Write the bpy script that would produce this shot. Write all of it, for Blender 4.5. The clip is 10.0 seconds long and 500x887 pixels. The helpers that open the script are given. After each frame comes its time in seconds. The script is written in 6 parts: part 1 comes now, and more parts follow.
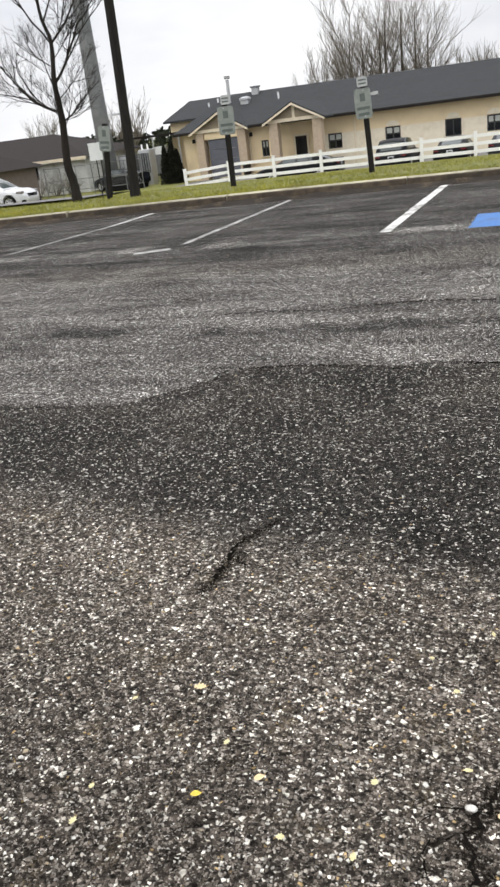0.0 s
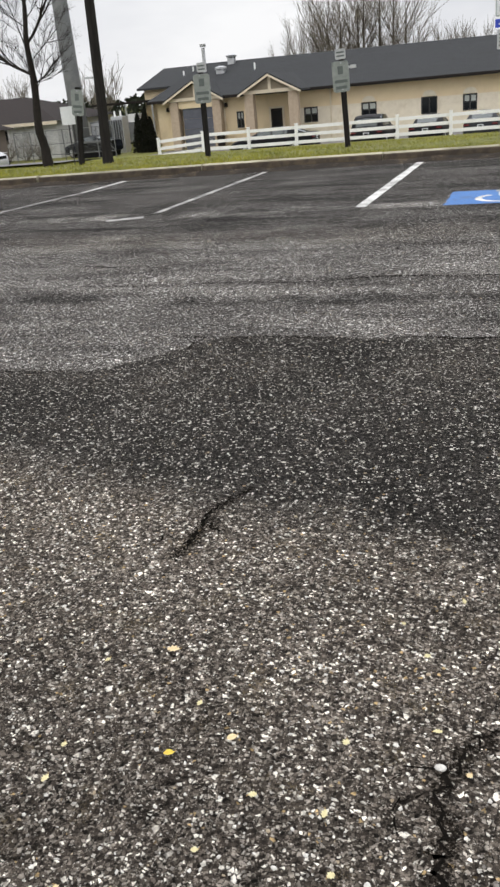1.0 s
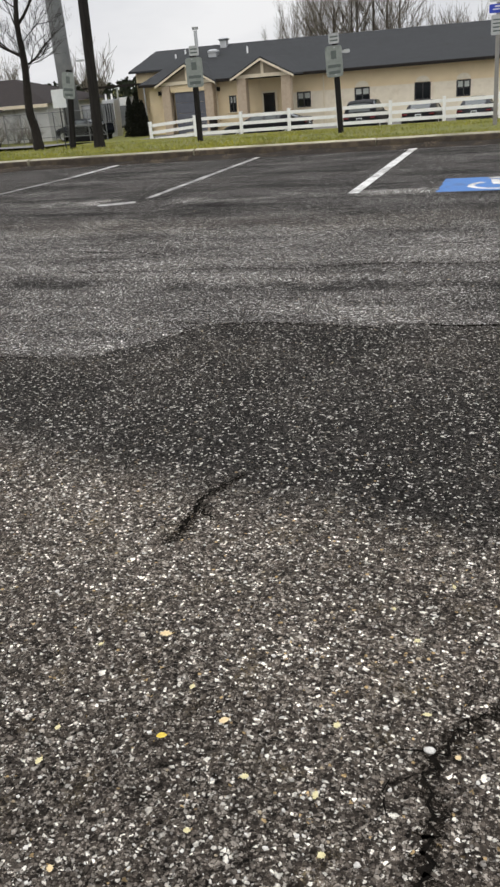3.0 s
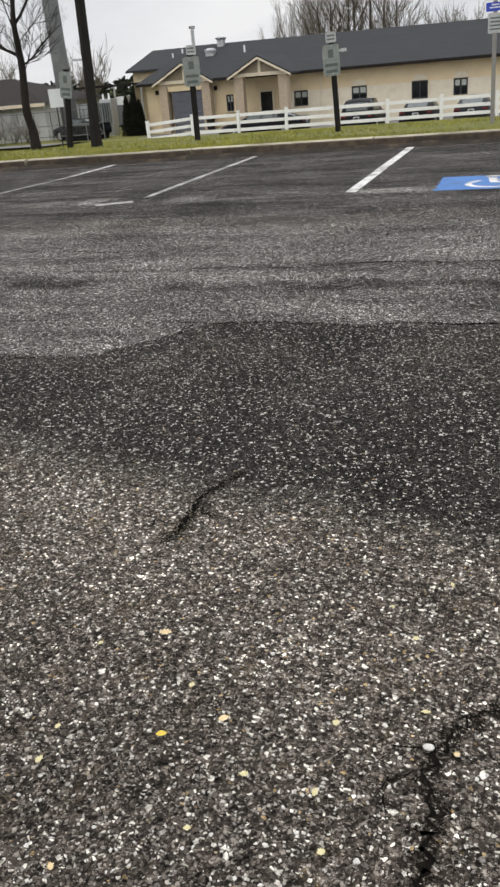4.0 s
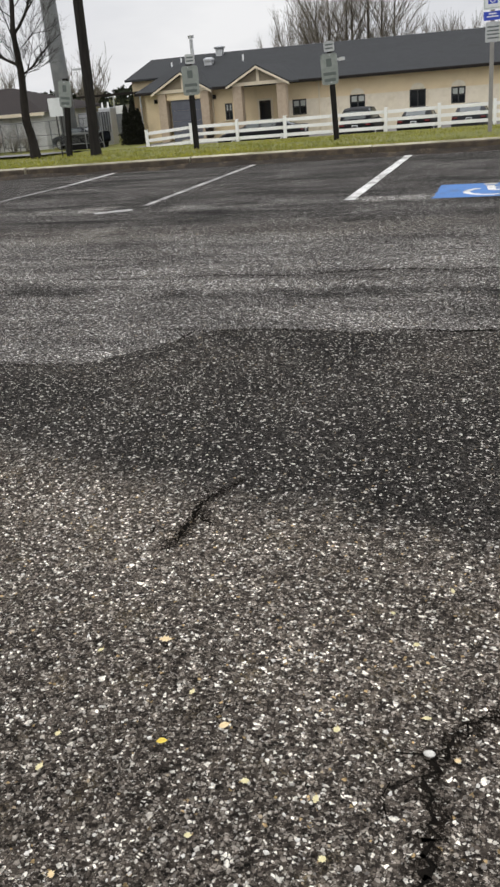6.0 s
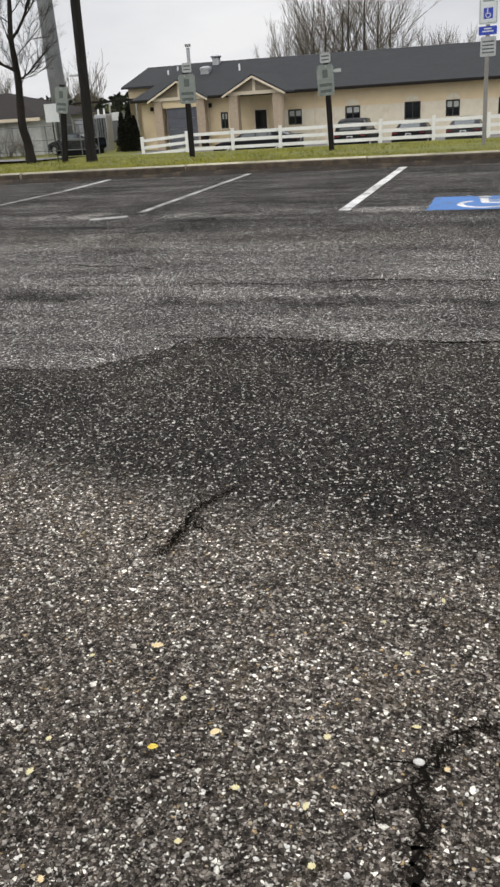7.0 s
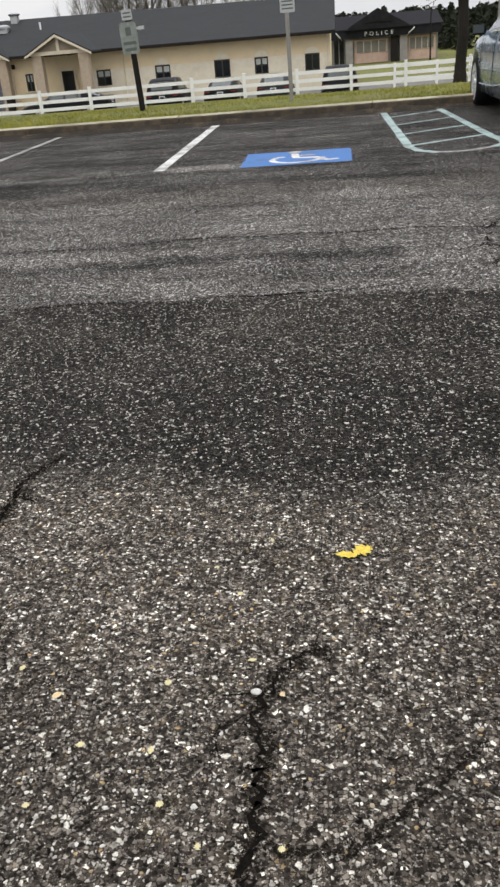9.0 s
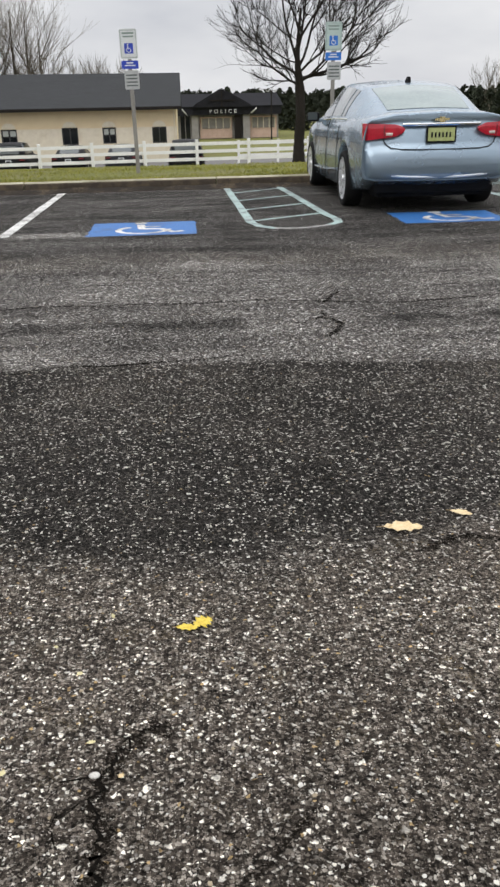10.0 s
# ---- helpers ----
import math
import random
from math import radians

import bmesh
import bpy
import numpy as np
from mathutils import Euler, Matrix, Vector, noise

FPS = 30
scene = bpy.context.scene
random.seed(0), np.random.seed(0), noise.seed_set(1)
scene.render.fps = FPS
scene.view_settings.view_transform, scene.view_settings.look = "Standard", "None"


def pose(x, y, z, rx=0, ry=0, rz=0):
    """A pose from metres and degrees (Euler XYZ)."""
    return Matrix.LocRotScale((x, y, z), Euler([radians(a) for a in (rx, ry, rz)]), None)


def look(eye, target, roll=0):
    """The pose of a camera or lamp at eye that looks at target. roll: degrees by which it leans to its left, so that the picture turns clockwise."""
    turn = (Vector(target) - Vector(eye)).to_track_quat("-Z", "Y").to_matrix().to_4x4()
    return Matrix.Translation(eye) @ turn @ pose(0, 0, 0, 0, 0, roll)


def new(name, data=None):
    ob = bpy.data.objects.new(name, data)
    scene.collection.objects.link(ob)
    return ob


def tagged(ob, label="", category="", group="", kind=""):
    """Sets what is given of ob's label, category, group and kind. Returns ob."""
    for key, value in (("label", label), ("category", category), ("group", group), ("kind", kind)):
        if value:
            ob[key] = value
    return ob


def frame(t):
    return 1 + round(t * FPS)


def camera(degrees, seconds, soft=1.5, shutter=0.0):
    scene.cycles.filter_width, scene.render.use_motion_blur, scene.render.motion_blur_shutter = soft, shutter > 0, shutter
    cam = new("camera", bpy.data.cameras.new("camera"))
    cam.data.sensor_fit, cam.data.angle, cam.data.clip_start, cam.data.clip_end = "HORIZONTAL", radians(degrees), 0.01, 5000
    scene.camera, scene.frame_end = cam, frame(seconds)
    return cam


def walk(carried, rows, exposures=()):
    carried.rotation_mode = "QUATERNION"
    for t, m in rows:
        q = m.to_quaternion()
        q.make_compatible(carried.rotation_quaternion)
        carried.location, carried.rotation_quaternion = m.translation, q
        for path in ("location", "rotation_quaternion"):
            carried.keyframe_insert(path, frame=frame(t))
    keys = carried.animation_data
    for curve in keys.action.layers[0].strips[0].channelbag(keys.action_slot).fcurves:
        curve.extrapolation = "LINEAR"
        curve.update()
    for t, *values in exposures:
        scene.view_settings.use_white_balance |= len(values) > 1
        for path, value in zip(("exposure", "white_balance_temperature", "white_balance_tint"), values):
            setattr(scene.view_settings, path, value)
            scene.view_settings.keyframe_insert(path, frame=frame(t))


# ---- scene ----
cam = camera(34.0, 10.0, soft=2.6)
PATH = [
    (0, (0.080, 0.434, 1.227), (-0.646, 2.151, 0.504), -7.4),
    (0.5, (0.064, 0.434, 1.209), (-0.604, 2.169, 0.471), -6.3),
    (1, (0.056, 0.421, 1.203), (-0.594, 2.141, 0.416), -5.3),
    (1.5, (0.053, 0.413, 1.207), (-0.587, 2.119, 0.382), -4.9),
    (2, (0.054, 0.413, 1.210), (-0.580, 2.124, 0.390), -4.8),
    (2.5, (0.055, 0.413, 1.207), (-0.575, 2.126, 0.389), -4.8),
    (4, (0.057, 0.407, 1.208), (-0.567, 2.121, 0.387), -5.0),
    (4.5, (0.056, 0.407, 1.207), (-0.569, 2.123, 0.391), -5.1),
    (5, (0.055, 0.405, 1.207), (-0.572, 2.123, 0.398), -5.2),
    (5.5, (0.057, 0.407, 1.206), (-0.572, 2.125, 0.397), -5.4),
    (7, (0.053, 0.391, 1.213), (-0.551, 2.128, 0.424), -4.0),
    (7.5, (0.051, 0.389, 1.211), (-0.540, 2.129, 0.422), -3.7),
    (7.8, (0.053, 0.381, 1.211), (-0.478, 2.135, 0.408), -3.4),
    (8, (0.069, 0.376, 1.202), (-0.412, 2.142, 0.396), -3.9),
    (8.2, (0.104, 0.367, 1.193), (-0.303, 2.142, 0.365), -4.2),
    (8.5, (0.114, 0.374, 1.190), (-0.231, 2.144, 0.325), -5.0),
    (8.7, (0.111, 0.374, 1.191), (-0.213, 2.139, 0.307), -5.0),
    (9, (0.122, 0.369, 1.195), (-0.114, 2.145, 0.305), -4.8),
    (9.3, (0.144, 0.383, 1.207), (0.044, 2.189, 0.351), -3.6),
    (9.5, (0.166, 0.363, 1.232), (0.163, 2.188, 0.412), -2.4),
    (10, (0.166, 0.341, 1.241), (0.290, 2.184, 0.472), -1.2),
]
walk(cam, [(t, look(eye, target, roll)) for t, eye, target, roll in PATH], exposures=[(0, 0.32), (0.5, 0.22), (1.0, 0.14), (1.5, 0.11), (2.2, 0.01), (10, 0.0)])

# ---- world and light: a wet overcast day ----
world = bpy.data.worlds.new("overcast_sky")
scene.world = world
world.use_nodes = True
wn, wl = world.node_tree.nodes, world.node_tree.links
wn.clear()
w_out, w_bg, w_sky = wn.new("ShaderNodeOutputWorld"), wn.new("ShaderNodeBackground"), wn.new("ShaderNodeTexSky")
w_sky.sky_type, w_sky.sun_disc = "NISHITA", False
w_sky.sun_elevation, w_sky.sun_rotation = radians(50), radians(200)
w_sky.dust_density = 4.0
w_tc, w_map, w_n = wn.new("ShaderNodeTexCoord"), wn.new("ShaderNodeMapping"), wn.new("ShaderNodeTexNoise")
w_map.inputs["Scale"].default_value = (1.2, 1.2, 3.6)
w_n.inputs["Scale"].default_value, w_n.inputs["Detail"].default_value, w_n.inputs["Roughness"].default_value = 2.1, 5, 0.52
w_ramp = wn.new("ShaderNodeValToRGB")
w_ramp.color_ramp.elements[0].position, w_ramp.color_ramp.elements[0].color = 0.30, (5.7, 5.85, 6.3, 1)
w_ramp.color_ramp.elements[1].position, w_ramp.color_ramp.elements[1].color = 0.66, (8.5, 8.5, 8.6, 1)
w_mix = wn.new("ShaderNodeMix")
w_mix.data_type = "RGBA"
w_mix.inputs["Factor"].default_value = 0.94
wl.new(w_tc.outputs["Generated"], w_map.inputs["Vector"])
wl.new(w_map.outputs["Vector"], w_n.inputs["Vector"])
wl.new(w_n.outputs["Fac"], w_ramp.inputs["Fac"])
wl.new(w_sky.outputs["Color"], w_mix.inputs["A"])
wl.new(w_ramp.outputs["Color"], w_mix.inputs["B"])
w_sep, w_up, w_gain = wn.new("ShaderNodeSeparateXYZ"), wn.new("ShaderNodeMapRange"), wn.new("ShaderNodeVectorMath")
wl.new(w_tc.outputs["Generated"], w_sep.inputs[0])
wl.new(w_sep.outputs["Z"], w_up.inputs["Value"])
for key, val in (("From Min", 0.12), ("From Max", 0.95), ("To Min", 1.0), ("To Max", 2.3)):
    w_up.inputs[key].default_value = val
w_gain.operation = "SCALE"
wl.new(w_mix.outputs["Result"], w_gain.inputs[0])
wl.new(w_up.outputs["Result"], w_gain.inputs["Scale"])
wl.new(w_gain.outputs[0], w_bg.inputs["Color"])
wl.new(w_bg.outputs["Background"], w_out.inputs["Surface"])
w_bg.inputs["Strength"].default_value = 0.108
sun_data = bpy.data.lights.new("sun", "SUN")
sun_data.energy, sun_data.angle, sun_data.color = 0.5, radians(45), (1.0, 0.97, 0.93)
sun = new("sun", sun_data)
sun.matrix_world = look((0, 0, 40), (9, 22, 0))
scene.view_settings.exposure = 0.0


# ---- material helpers ----
def nodes_of(name):
    m = bpy.data.materials.new(name)
    m.use_nodes = True
    return m, m.node_tree.nodes, m.node_tree.links, m.node_tree.nodes["Principled BSDF"]


def math_node(n, l, op, a, b=None, c=None, clamp=False):
    k = n.new("ShaderNodeMath")
    k.operation, k.use_clamp = op, clamp
    for i, v in enumerate((a, b, c)):
        if v is None:
            continue
        if isinstance(v, (int, float)):
            k.inputs[i].default_value = v
        else:
            l.new(v, k.inputs[i])
    return k.outputs[0]


def noise_node(n, l, vec, scale, detail=4, rough=0.55, dist=0.0):
    k = n.new("ShaderNodeTexNoise")
    k.inputs["Scale"].default_value, k.inputs["Detail"].default_value = scale, detail
    k.inputs["Roughness"].default_value, k.inputs["Distortion"].default_value = rough, dist
    l.new(vec, k.inputs["Vector"])
    return k.outputs["Fac"]


def smooth(n, l, v, lo, hi, a=0.0, b=1.0):
    k = n.new("ShaderNodeMapRange")
    k.interpolation_type = "SMOOTHSTEP"
    l.new(v, k.inputs["Value"])
    for key, x in (("From Min", lo), ("From Max", hi), ("To Min", a), ("To Max", b)):
        k.inputs[key].default_value = x
    return k.outputs["Result"]


def mix_col(n, l, fac, a, b, blend="MIX"):
    k = n.new("ShaderNodeMix")
    k.data_type, k.blend_type = "RGBA", blend
    for key, v in (("Factor", fac), ("A", a), ("B", b)):
        if isinstance(v, (int, float)):
            k.inputs[key].default_value = v
        elif isinstance(v, tuple):
            k.inputs[key].default_value = (*v, 1) if len(v) == 3 else v
        else:
            l.new(v, k.inputs[key])
    return k.outputs["Result"]


def surf(name, a, b, scale=6.0, rough=0.7, bump=0.2, fine=60.0, metal=0.0, dirt=None, dirt_scale=1.2, piece=0.0, stretch=(1, 1, 1), coat=0.0, rough_var=0.12, spec=0.5):
    """Two-scale surface: mottling from a to b, stains of colour dirt, fine relief; piece: change from object to object."""
    m, n, l, p = nodes_of(name)
    tc, mp = n.new("ShaderNodeTexCoord"), n.new("ShaderNodeMapping")
    mp.inputs["Scale"].default_value = stretch
    l.new(tc.outputs["Object"], mp.inputs["Vector"])
    v = mp.outputs["Vector"]
    big, small = noise_node(n, l, v, scale, 5, 0.6), noise_node(n, l, v, fine, 3, 0.6)
    col = mix_col(n, l, smooth(n, l, big, 0.32, 0.68), a, b)
    col = mix_col(n, l, 0.35, col, mix_col(n, l, small, tuple(0.55 * c for c in a), tuple(min(1, 1.35 * c) for c in b)))
    if dirt:
        col = mix_col(n, l, smooth(n, l, noise_node(n, l, v, dirt_scale, 6, 0.65, 0.6), 0.52, 0.72, 0, 0.75), col, dirt)
    if piece:
        oi = n.new("ShaderNodeObjectInfo")
        hs = n.new("ShaderNodeHueSaturation")
        l.new(col, hs.inputs["Color"])
        l.new(smooth(n, l, oi.outputs["Random"], 0, 1, 1 - piece, 1 + piece), hs.inputs["Value"])
        col = hs.outputs["Color"]
    l.new(col, p.inputs["Base Color"])
    l.new(smooth(n, l, big, 0.2, 0.8, max(0.03, rough - rough_var), min(1, rough + rough_var)), p.inputs["Roughness"])
    p.inputs["Metallic"].default_value, p.inputs["Coat Weight"].default_value = metal, coat
    p.inputs["Specular IOR Level"].default_value = spec
    if bump:
        bn = n.new("ShaderNodeBump")
        bn.inputs["Strength"].default_value, bn.inputs["Distance"].default_value = bump, 0.01
        l.new(small, bn.inputs["Height"])
        l.new(bn.outputs["Normal"], p.inputs["Normal"])
    return m


def asphalt(name):
    """Worn, weathered asphalt: dark binder, pale and brown aggregate, a damp patch and faded bands."""
    m, n, l, p = nodes_of(name)
    tc = n.new("ShaderNodeTexCoord")
    v = tc.outputs["Object"]
    sep = n.new("ShaderNodeSeparateXYZ")
    l.new(v, sep.inputs[0])
    X, Y = sep.outputs["X"], sep.outputs["Y"]

    def stones(scale, lo, hi, seed_off):
        mp = n.new("ShaderNodeMapping")
        mp.inputs["Location"].default_value = (seed_off, seed_off * 2.3, 0)
        l.new(v, mp.inputs["Vector"])
        d = n.new("ShaderNodeVectorMath")
        d.operation = "ADD"
        nz = n.new("ShaderNodeTexNoise")
        nz.inputs["Scale"].default_value = scale * 1.7
        l.new(mp.outputs["Vector"], nz.inputs["Vector"])
        sc = n.new("ShaderNodeVectorMath")
        sc.operation = "SCALE"
        sc.inputs["Scale"].default_value = 0.75 / scale
        l.new(nz.outputs["Color"], sc.inputs[0])
        l.new(mp.outputs["Vector"], d.inputs[0])
        l.new(sc.outputs[0], d.inputs[1])
        vo = n.new("ShaderNodeTexVoronoi")
        vo.voronoi_dimensions = "2D"
        vo.inputs["Scale"].default_value = scale
        l.new(d.outputs[0], vo.inputs["Vector"])
        sp = n.new("ShaderNodeSeparateColor")
        l.new(vo.outputs["Color"], sp.inputs[0])
        rim = n.new("ShaderNodeTexVoronoi")
        rim.voronoi_dimensions, rim.feature = "2D", "DISTANCE_TO_EDGE"
        rim.inputs["Scale"].default_value = scale
        l.new(d.outputs[0], rim.inputs["Vector"])
        inset = smooth(n, l, sp.outputs["Green"], 0.0, 1.0, lo, hi)
        body = math_node(n, l, "MULTIPLY", math_node(n, l, "SUBTRACT", rim.outputs["Distance"], inset), 11.0, clamp=True)
        return body, sp.outputs["Red"], sp.outputs["Blue"]

    b0, r0, k0 = stones(64, 0.10, 0.34, 7.9)
    b1, r1, k1 = stones(118, 0.04, 0.24, 0.0)
    b2, r2, k2 = stones(215, 0.01, 0.12, 3.7)
    fine = noise_node(n, l, v, 420, 3, 0.7)
    mid = noise_node(n, l, v, 22, 5, 0.65)
    big = noise_node(n, l, v, 1.1, 6, 0.62, 0.4)
    wide = noise_node(n, l, v, 0.35, 4, 0.55)
    # binder
    crumb = smooth(n, l, noise_node(n, l, v, 230, 4, 0.75), 0.36, 0.66)
    col = mix_col(n, l, fine, (0.005, 0.0043, 0.0038), (0.034, 0.029, 0.024))
    col = mix_col(n, l, crumb, col, (0.042, 0.035, 0.029))
    # aggregate of three sizes, from charcoal to brown-grey to chalky
    def tint(r, rows):
        ra = n.new("ShaderNodeValToRGB")
        cr = ra.color_ramp
        for pos, c in rows:
            e = cr.elements[0] if pos == 0 else cr.elements[-1] if pos == 1.0 else cr.elements.new(pos)
            e.position, e.color = pos, (*c, 1)
        l.new(r, ra.inputs[0])
        return ra.outputs["Color"]
    dark, brown, grey, pale, chalk = (0.010, 0.0086, 0.0074), (0.064, 0.053, 0.043), (0.150, 0.128, 0.106), (0.34, 0.305, 0.26), (0.86, 0.82, 0.73)
    col = mix_col(n, l, b2, col, tint(r2, ((0.0, dark), (0.32, brown), (0.68, grey), (0.93, pale), (1.0, (0.5, 0.47, 0.42)))))
    col = mix_col(n, l, b1, col, tint(r1, ((0.0, dark), (0.38, brown), (0.64, grey), (0.84, pale), (0.95, chalk), (1.0, chalk))))
    big_pale = math_node(n, l, "MULTIPLY", b0, smooth(n, l, r0, 0.915, 0.93))
    col = mix_col(n, l, big_pale, col, tint(k0, ((0.0, grey), (0.4, pale), (0.7, chalk), (1.0, chalk))))
    # rusty and tan pebbles here and there
    col = mix_col(n, l, math_node(n, l, "MULTIPLY", b1, smooth(n, l, k1, 0.985, 0.99)), col, (0.42, 0.30, 0.15))
    # clusters of buff grit and organic crumbs
    buff = math_node(n, l, "MULTIPLY", smooth(n, l, noise_node(n, l, v, 7.5, 4, 0.6), 0.56, 0.70), smooth(n, l, noise_node(n, l, v, 140, 3, 0.7), 0.48, 0.62, 0, 0.55))
    col = mix_col(n, l, buff, col, (0.20, 0.155, 0.085))
    # worn brightness in clouds
    hs = n.new("ShaderNodeHueSaturation")
    l.new(col, hs.inputs["Color"])
    # bands that follow the lane, with a wandering edge
    wob = math_node(n, l, "ADD", math_node(n, l, "MULTIPLY_ADD", noise_node(n, l, v, 0.75, 5, 0.6), 1.5, -0.75), Y)
    wob2 = math_node(n, l, "ADD", math_node(n, l, "MULTIPLY_ADD", noise_node(n, l, v, 2.6, 5, 0.62), 0.34, -0.17), Y)
    # the far edge of the damp patch steps back along x
    wob3 = math_node(n, l, "ADD", math_node(n, l, "MULTIPLY_ADD", noise_node(n, l, v, 4.5, 5, 0.62), 0.16, -0.08), Y)
    edge = math_node(n, l, "SUBTRACT", wob3, math_node(n, l, "ADD", smooth(n, l, X, -2.12, -1.45, 3.79, 4.42), smooth(n, l, X, 0.5, 1.4, 0.0, -0.14)))
    lane = math_node(n, l, "MULTIPLY", smooth(n, l, edge, -0.04, 0.04), smooth(n, l, wob, 7.9, 6.9))
    rut = math_node(n, l, "MULTIPLY", math_node(n, l, "MULTIPLY", smooth(n, l, wob2, 5.0, 5.2), smooth(n, l, wob2, 5.5, 5.28)), smooth(n, l, noise_node(n, l, v, 1.5, 5, 0.6), 0.42, 0.60))
    strip = math_node(n, l, "MULTIPLY", math_node(n, l, "MULTIPLY", smooth(n, l, wob2, 8.85, 9.05), smooth(n, l, wob2, 9.5, 9.2)), math_node(n, l, "MULTIPLY", smooth(n, l, big, 0.36, 0.6), smooth(n, l, X, 0.2, -1.8)))
    near_edge = math_node(n, l, "ADD", math_node(n, l, "SUBTRACT", math_node(n, l, "MULTIPLY", X, 0.2), smooth(n, l, X, 0.2, 1.2, 0.0, 0.42)), wob2)
    damp = math_node(n, l, "MULTIPLY", smooth(n, l, near_edge, 2.26, 2.62), smooth(n, l, edge, 0.03, -0.03))
    stall = smooth(n, l, wob, 7.2, 8.2)
    # dries out brown in patches, most along the far side
    dry = math_node(n, l, "MULTIPLY", smooth(n, l, noise_node(n, l, v, 1.7, 4, 0.6), 0.38, 0.66), smooth(n, l, Y, 2.9, 4.0, 0.25, 1.0))
    damp = math_node(n, l, "MULTIPLY", damp, math_node(n, l, "MULTIPLY_ADD", dry, -0.42, 1.0))
    # long worn streaks in the driving direction
    mp = n.new("ShaderNodeMapping")
    mp.inputs["Scale"].default_value = (0.55, 3.4, 1.0)
    l.new(v, mp.inputs["Vector"])
    streak = smooth(n, l, noise_node(n, l, mp.outputs["Vector"], 1.0, 6, 0.62, 0.3), 0.34, 0.62, 0.66, 1.12)
    val = math_node(n, l, "MULTIPLY_ADD", lane, 0.26, 1.0)
    val = math_node(n, l, "MULTIPLY_ADD", rut, -0.75, val)
    val = math_node(n, l, "MULTIPLY_ADD", strip, 0.9, val)
    val = math_node(n, l, "MULTIPLY", val, math_node(n, l, "MULTIPLY_ADD", math_node(n, l, "ADD", lane, stall, clamp=True), math_node(n, l, "SUBTRACT", streak, 1.0), 1.0))
    val = math_node(n, l, "MULTIPLY_ADD", damp, -0.68, val)
    val = math_node(n, l, "MULTIPLY_ADD", math_node(n, l, "MULTIPLY", smooth(n, l, near_edge, 2.5, 2.1), smooth(n, l, Y, 1.4, 2.0)), 0.22, val)
    val = math_node(n, l, "MULTIPLY_ADD", stall, -0.32, val)
    val = math_node(n, l, "MULTIPLY", val, smooth(n, l, big, 0.25, 0.75, 0.72, 1.30))
    val = math_node(n, l, "MULTIPLY", val, smooth(n, l, mid, 0.30, 0.70, 0.66, 1.36))
    clump = noise_node(n, l, v, 52, 3, 0.6)
    val = math_node(n, l, "MULTIPLY", val, smooth(n, l, clump, 0.30, 0.70, 0.46, 1.48))
    l.new(math_node(n, l, "MULTIPLY_ADD", damp, -0.32, math_node(n, l, "MULTIPLY_ADD", math_node(n, l, "ADD", lane, stall), -0.45, 1.0), clamp=True), hs.inputs["Saturation"])
    l.new(val, hs.inputs["Value"])
    bright = math_node(n, l, "MAXIMUM", math_node(n, l, "MULTIPLY", b1, smooth(n, l, r1, 0.83, 0.93)), big_pale)
    keep_pale = math_node(n, l, "MULTIPLY", bright, math_node(n, l, "MULTIPLY", damp, 0.85))
    l.new(mix_col(n, l, keep_pale, hs.outputs["Color"], col), p.inputs["Base Color"])
    rg = math_node(n, l, "MULTIPLY_ADD", damp, -0.06, smooth(n, l, wide, 0.3, 0.7, 0.72, 0.88))
    l.new(math_node(n, l, "MULTIPLY_ADD", b1, -0.10, rg), p.inputs["Roughness"])
    h = math_node(n, l, "ADD", math_node(n, l, "MULTIPLY", b1, 0.7), math_node(n, l, "MULTIPLY_ADD", b2, 0.4, math_node(n, l, "MULTIPLY", big_pale, 0.8)))
    h = math_node(n, l, "MULTIPLY_ADD", fine, 0.35, h)
    bn = n.new("ShaderNodeBump")
    bn.inputs["Strength"].default_value, bn.inputs["Distance"].default_value = 0.85, 0.006
    l.new(h, bn.inputs["Height"])
    l.new(bn.outputs["Normal"], p.inputs["Normal"])
    p.inputs["Specular IOR Level"].default_value = 0.025
    return m


def worn_paint(name, col, worn, keep=0.5, rough=0.6, grain=90):
    """Road paint, rubbed off the high spots of the asphalt."""
    m, n, l, p = nodes_of(name)
    tc = n.new("ShaderNodeTexCoord")
    v = tc.outputs["Object"]
    a = noise_node(n, l, v, grain, 4, 0.7)
    b = noise_node(n, l, v, 3.2, 5, 0.65)
    wear = smooth(n, l, math_node(n, l, "MULTIPLY_ADD", b, 0.75, math_node(n, l, "MULTIPLY", a, 0.75)), keep, keep + 0.17)
    base = mix_col(n, l, noise_node(n, l, v, 14, 5, 0.6), tuple(0.72 * c for c in col), col)
    l.new(mix_col(n, l, wear, base, worn), p.inputs["Base Color"])
    p.inputs["Roughness"].default_value = rough
    bn = n.new("ShaderNodeBump")
    bn.inputs["Strength"].default_value, bn.inputs["Distance"].default_value = 0.5, 0.004
    l.new(a, bn.inputs["Height"])
    l.new(bn.outputs["Normal"], p.inputs["Normal"])
    return m


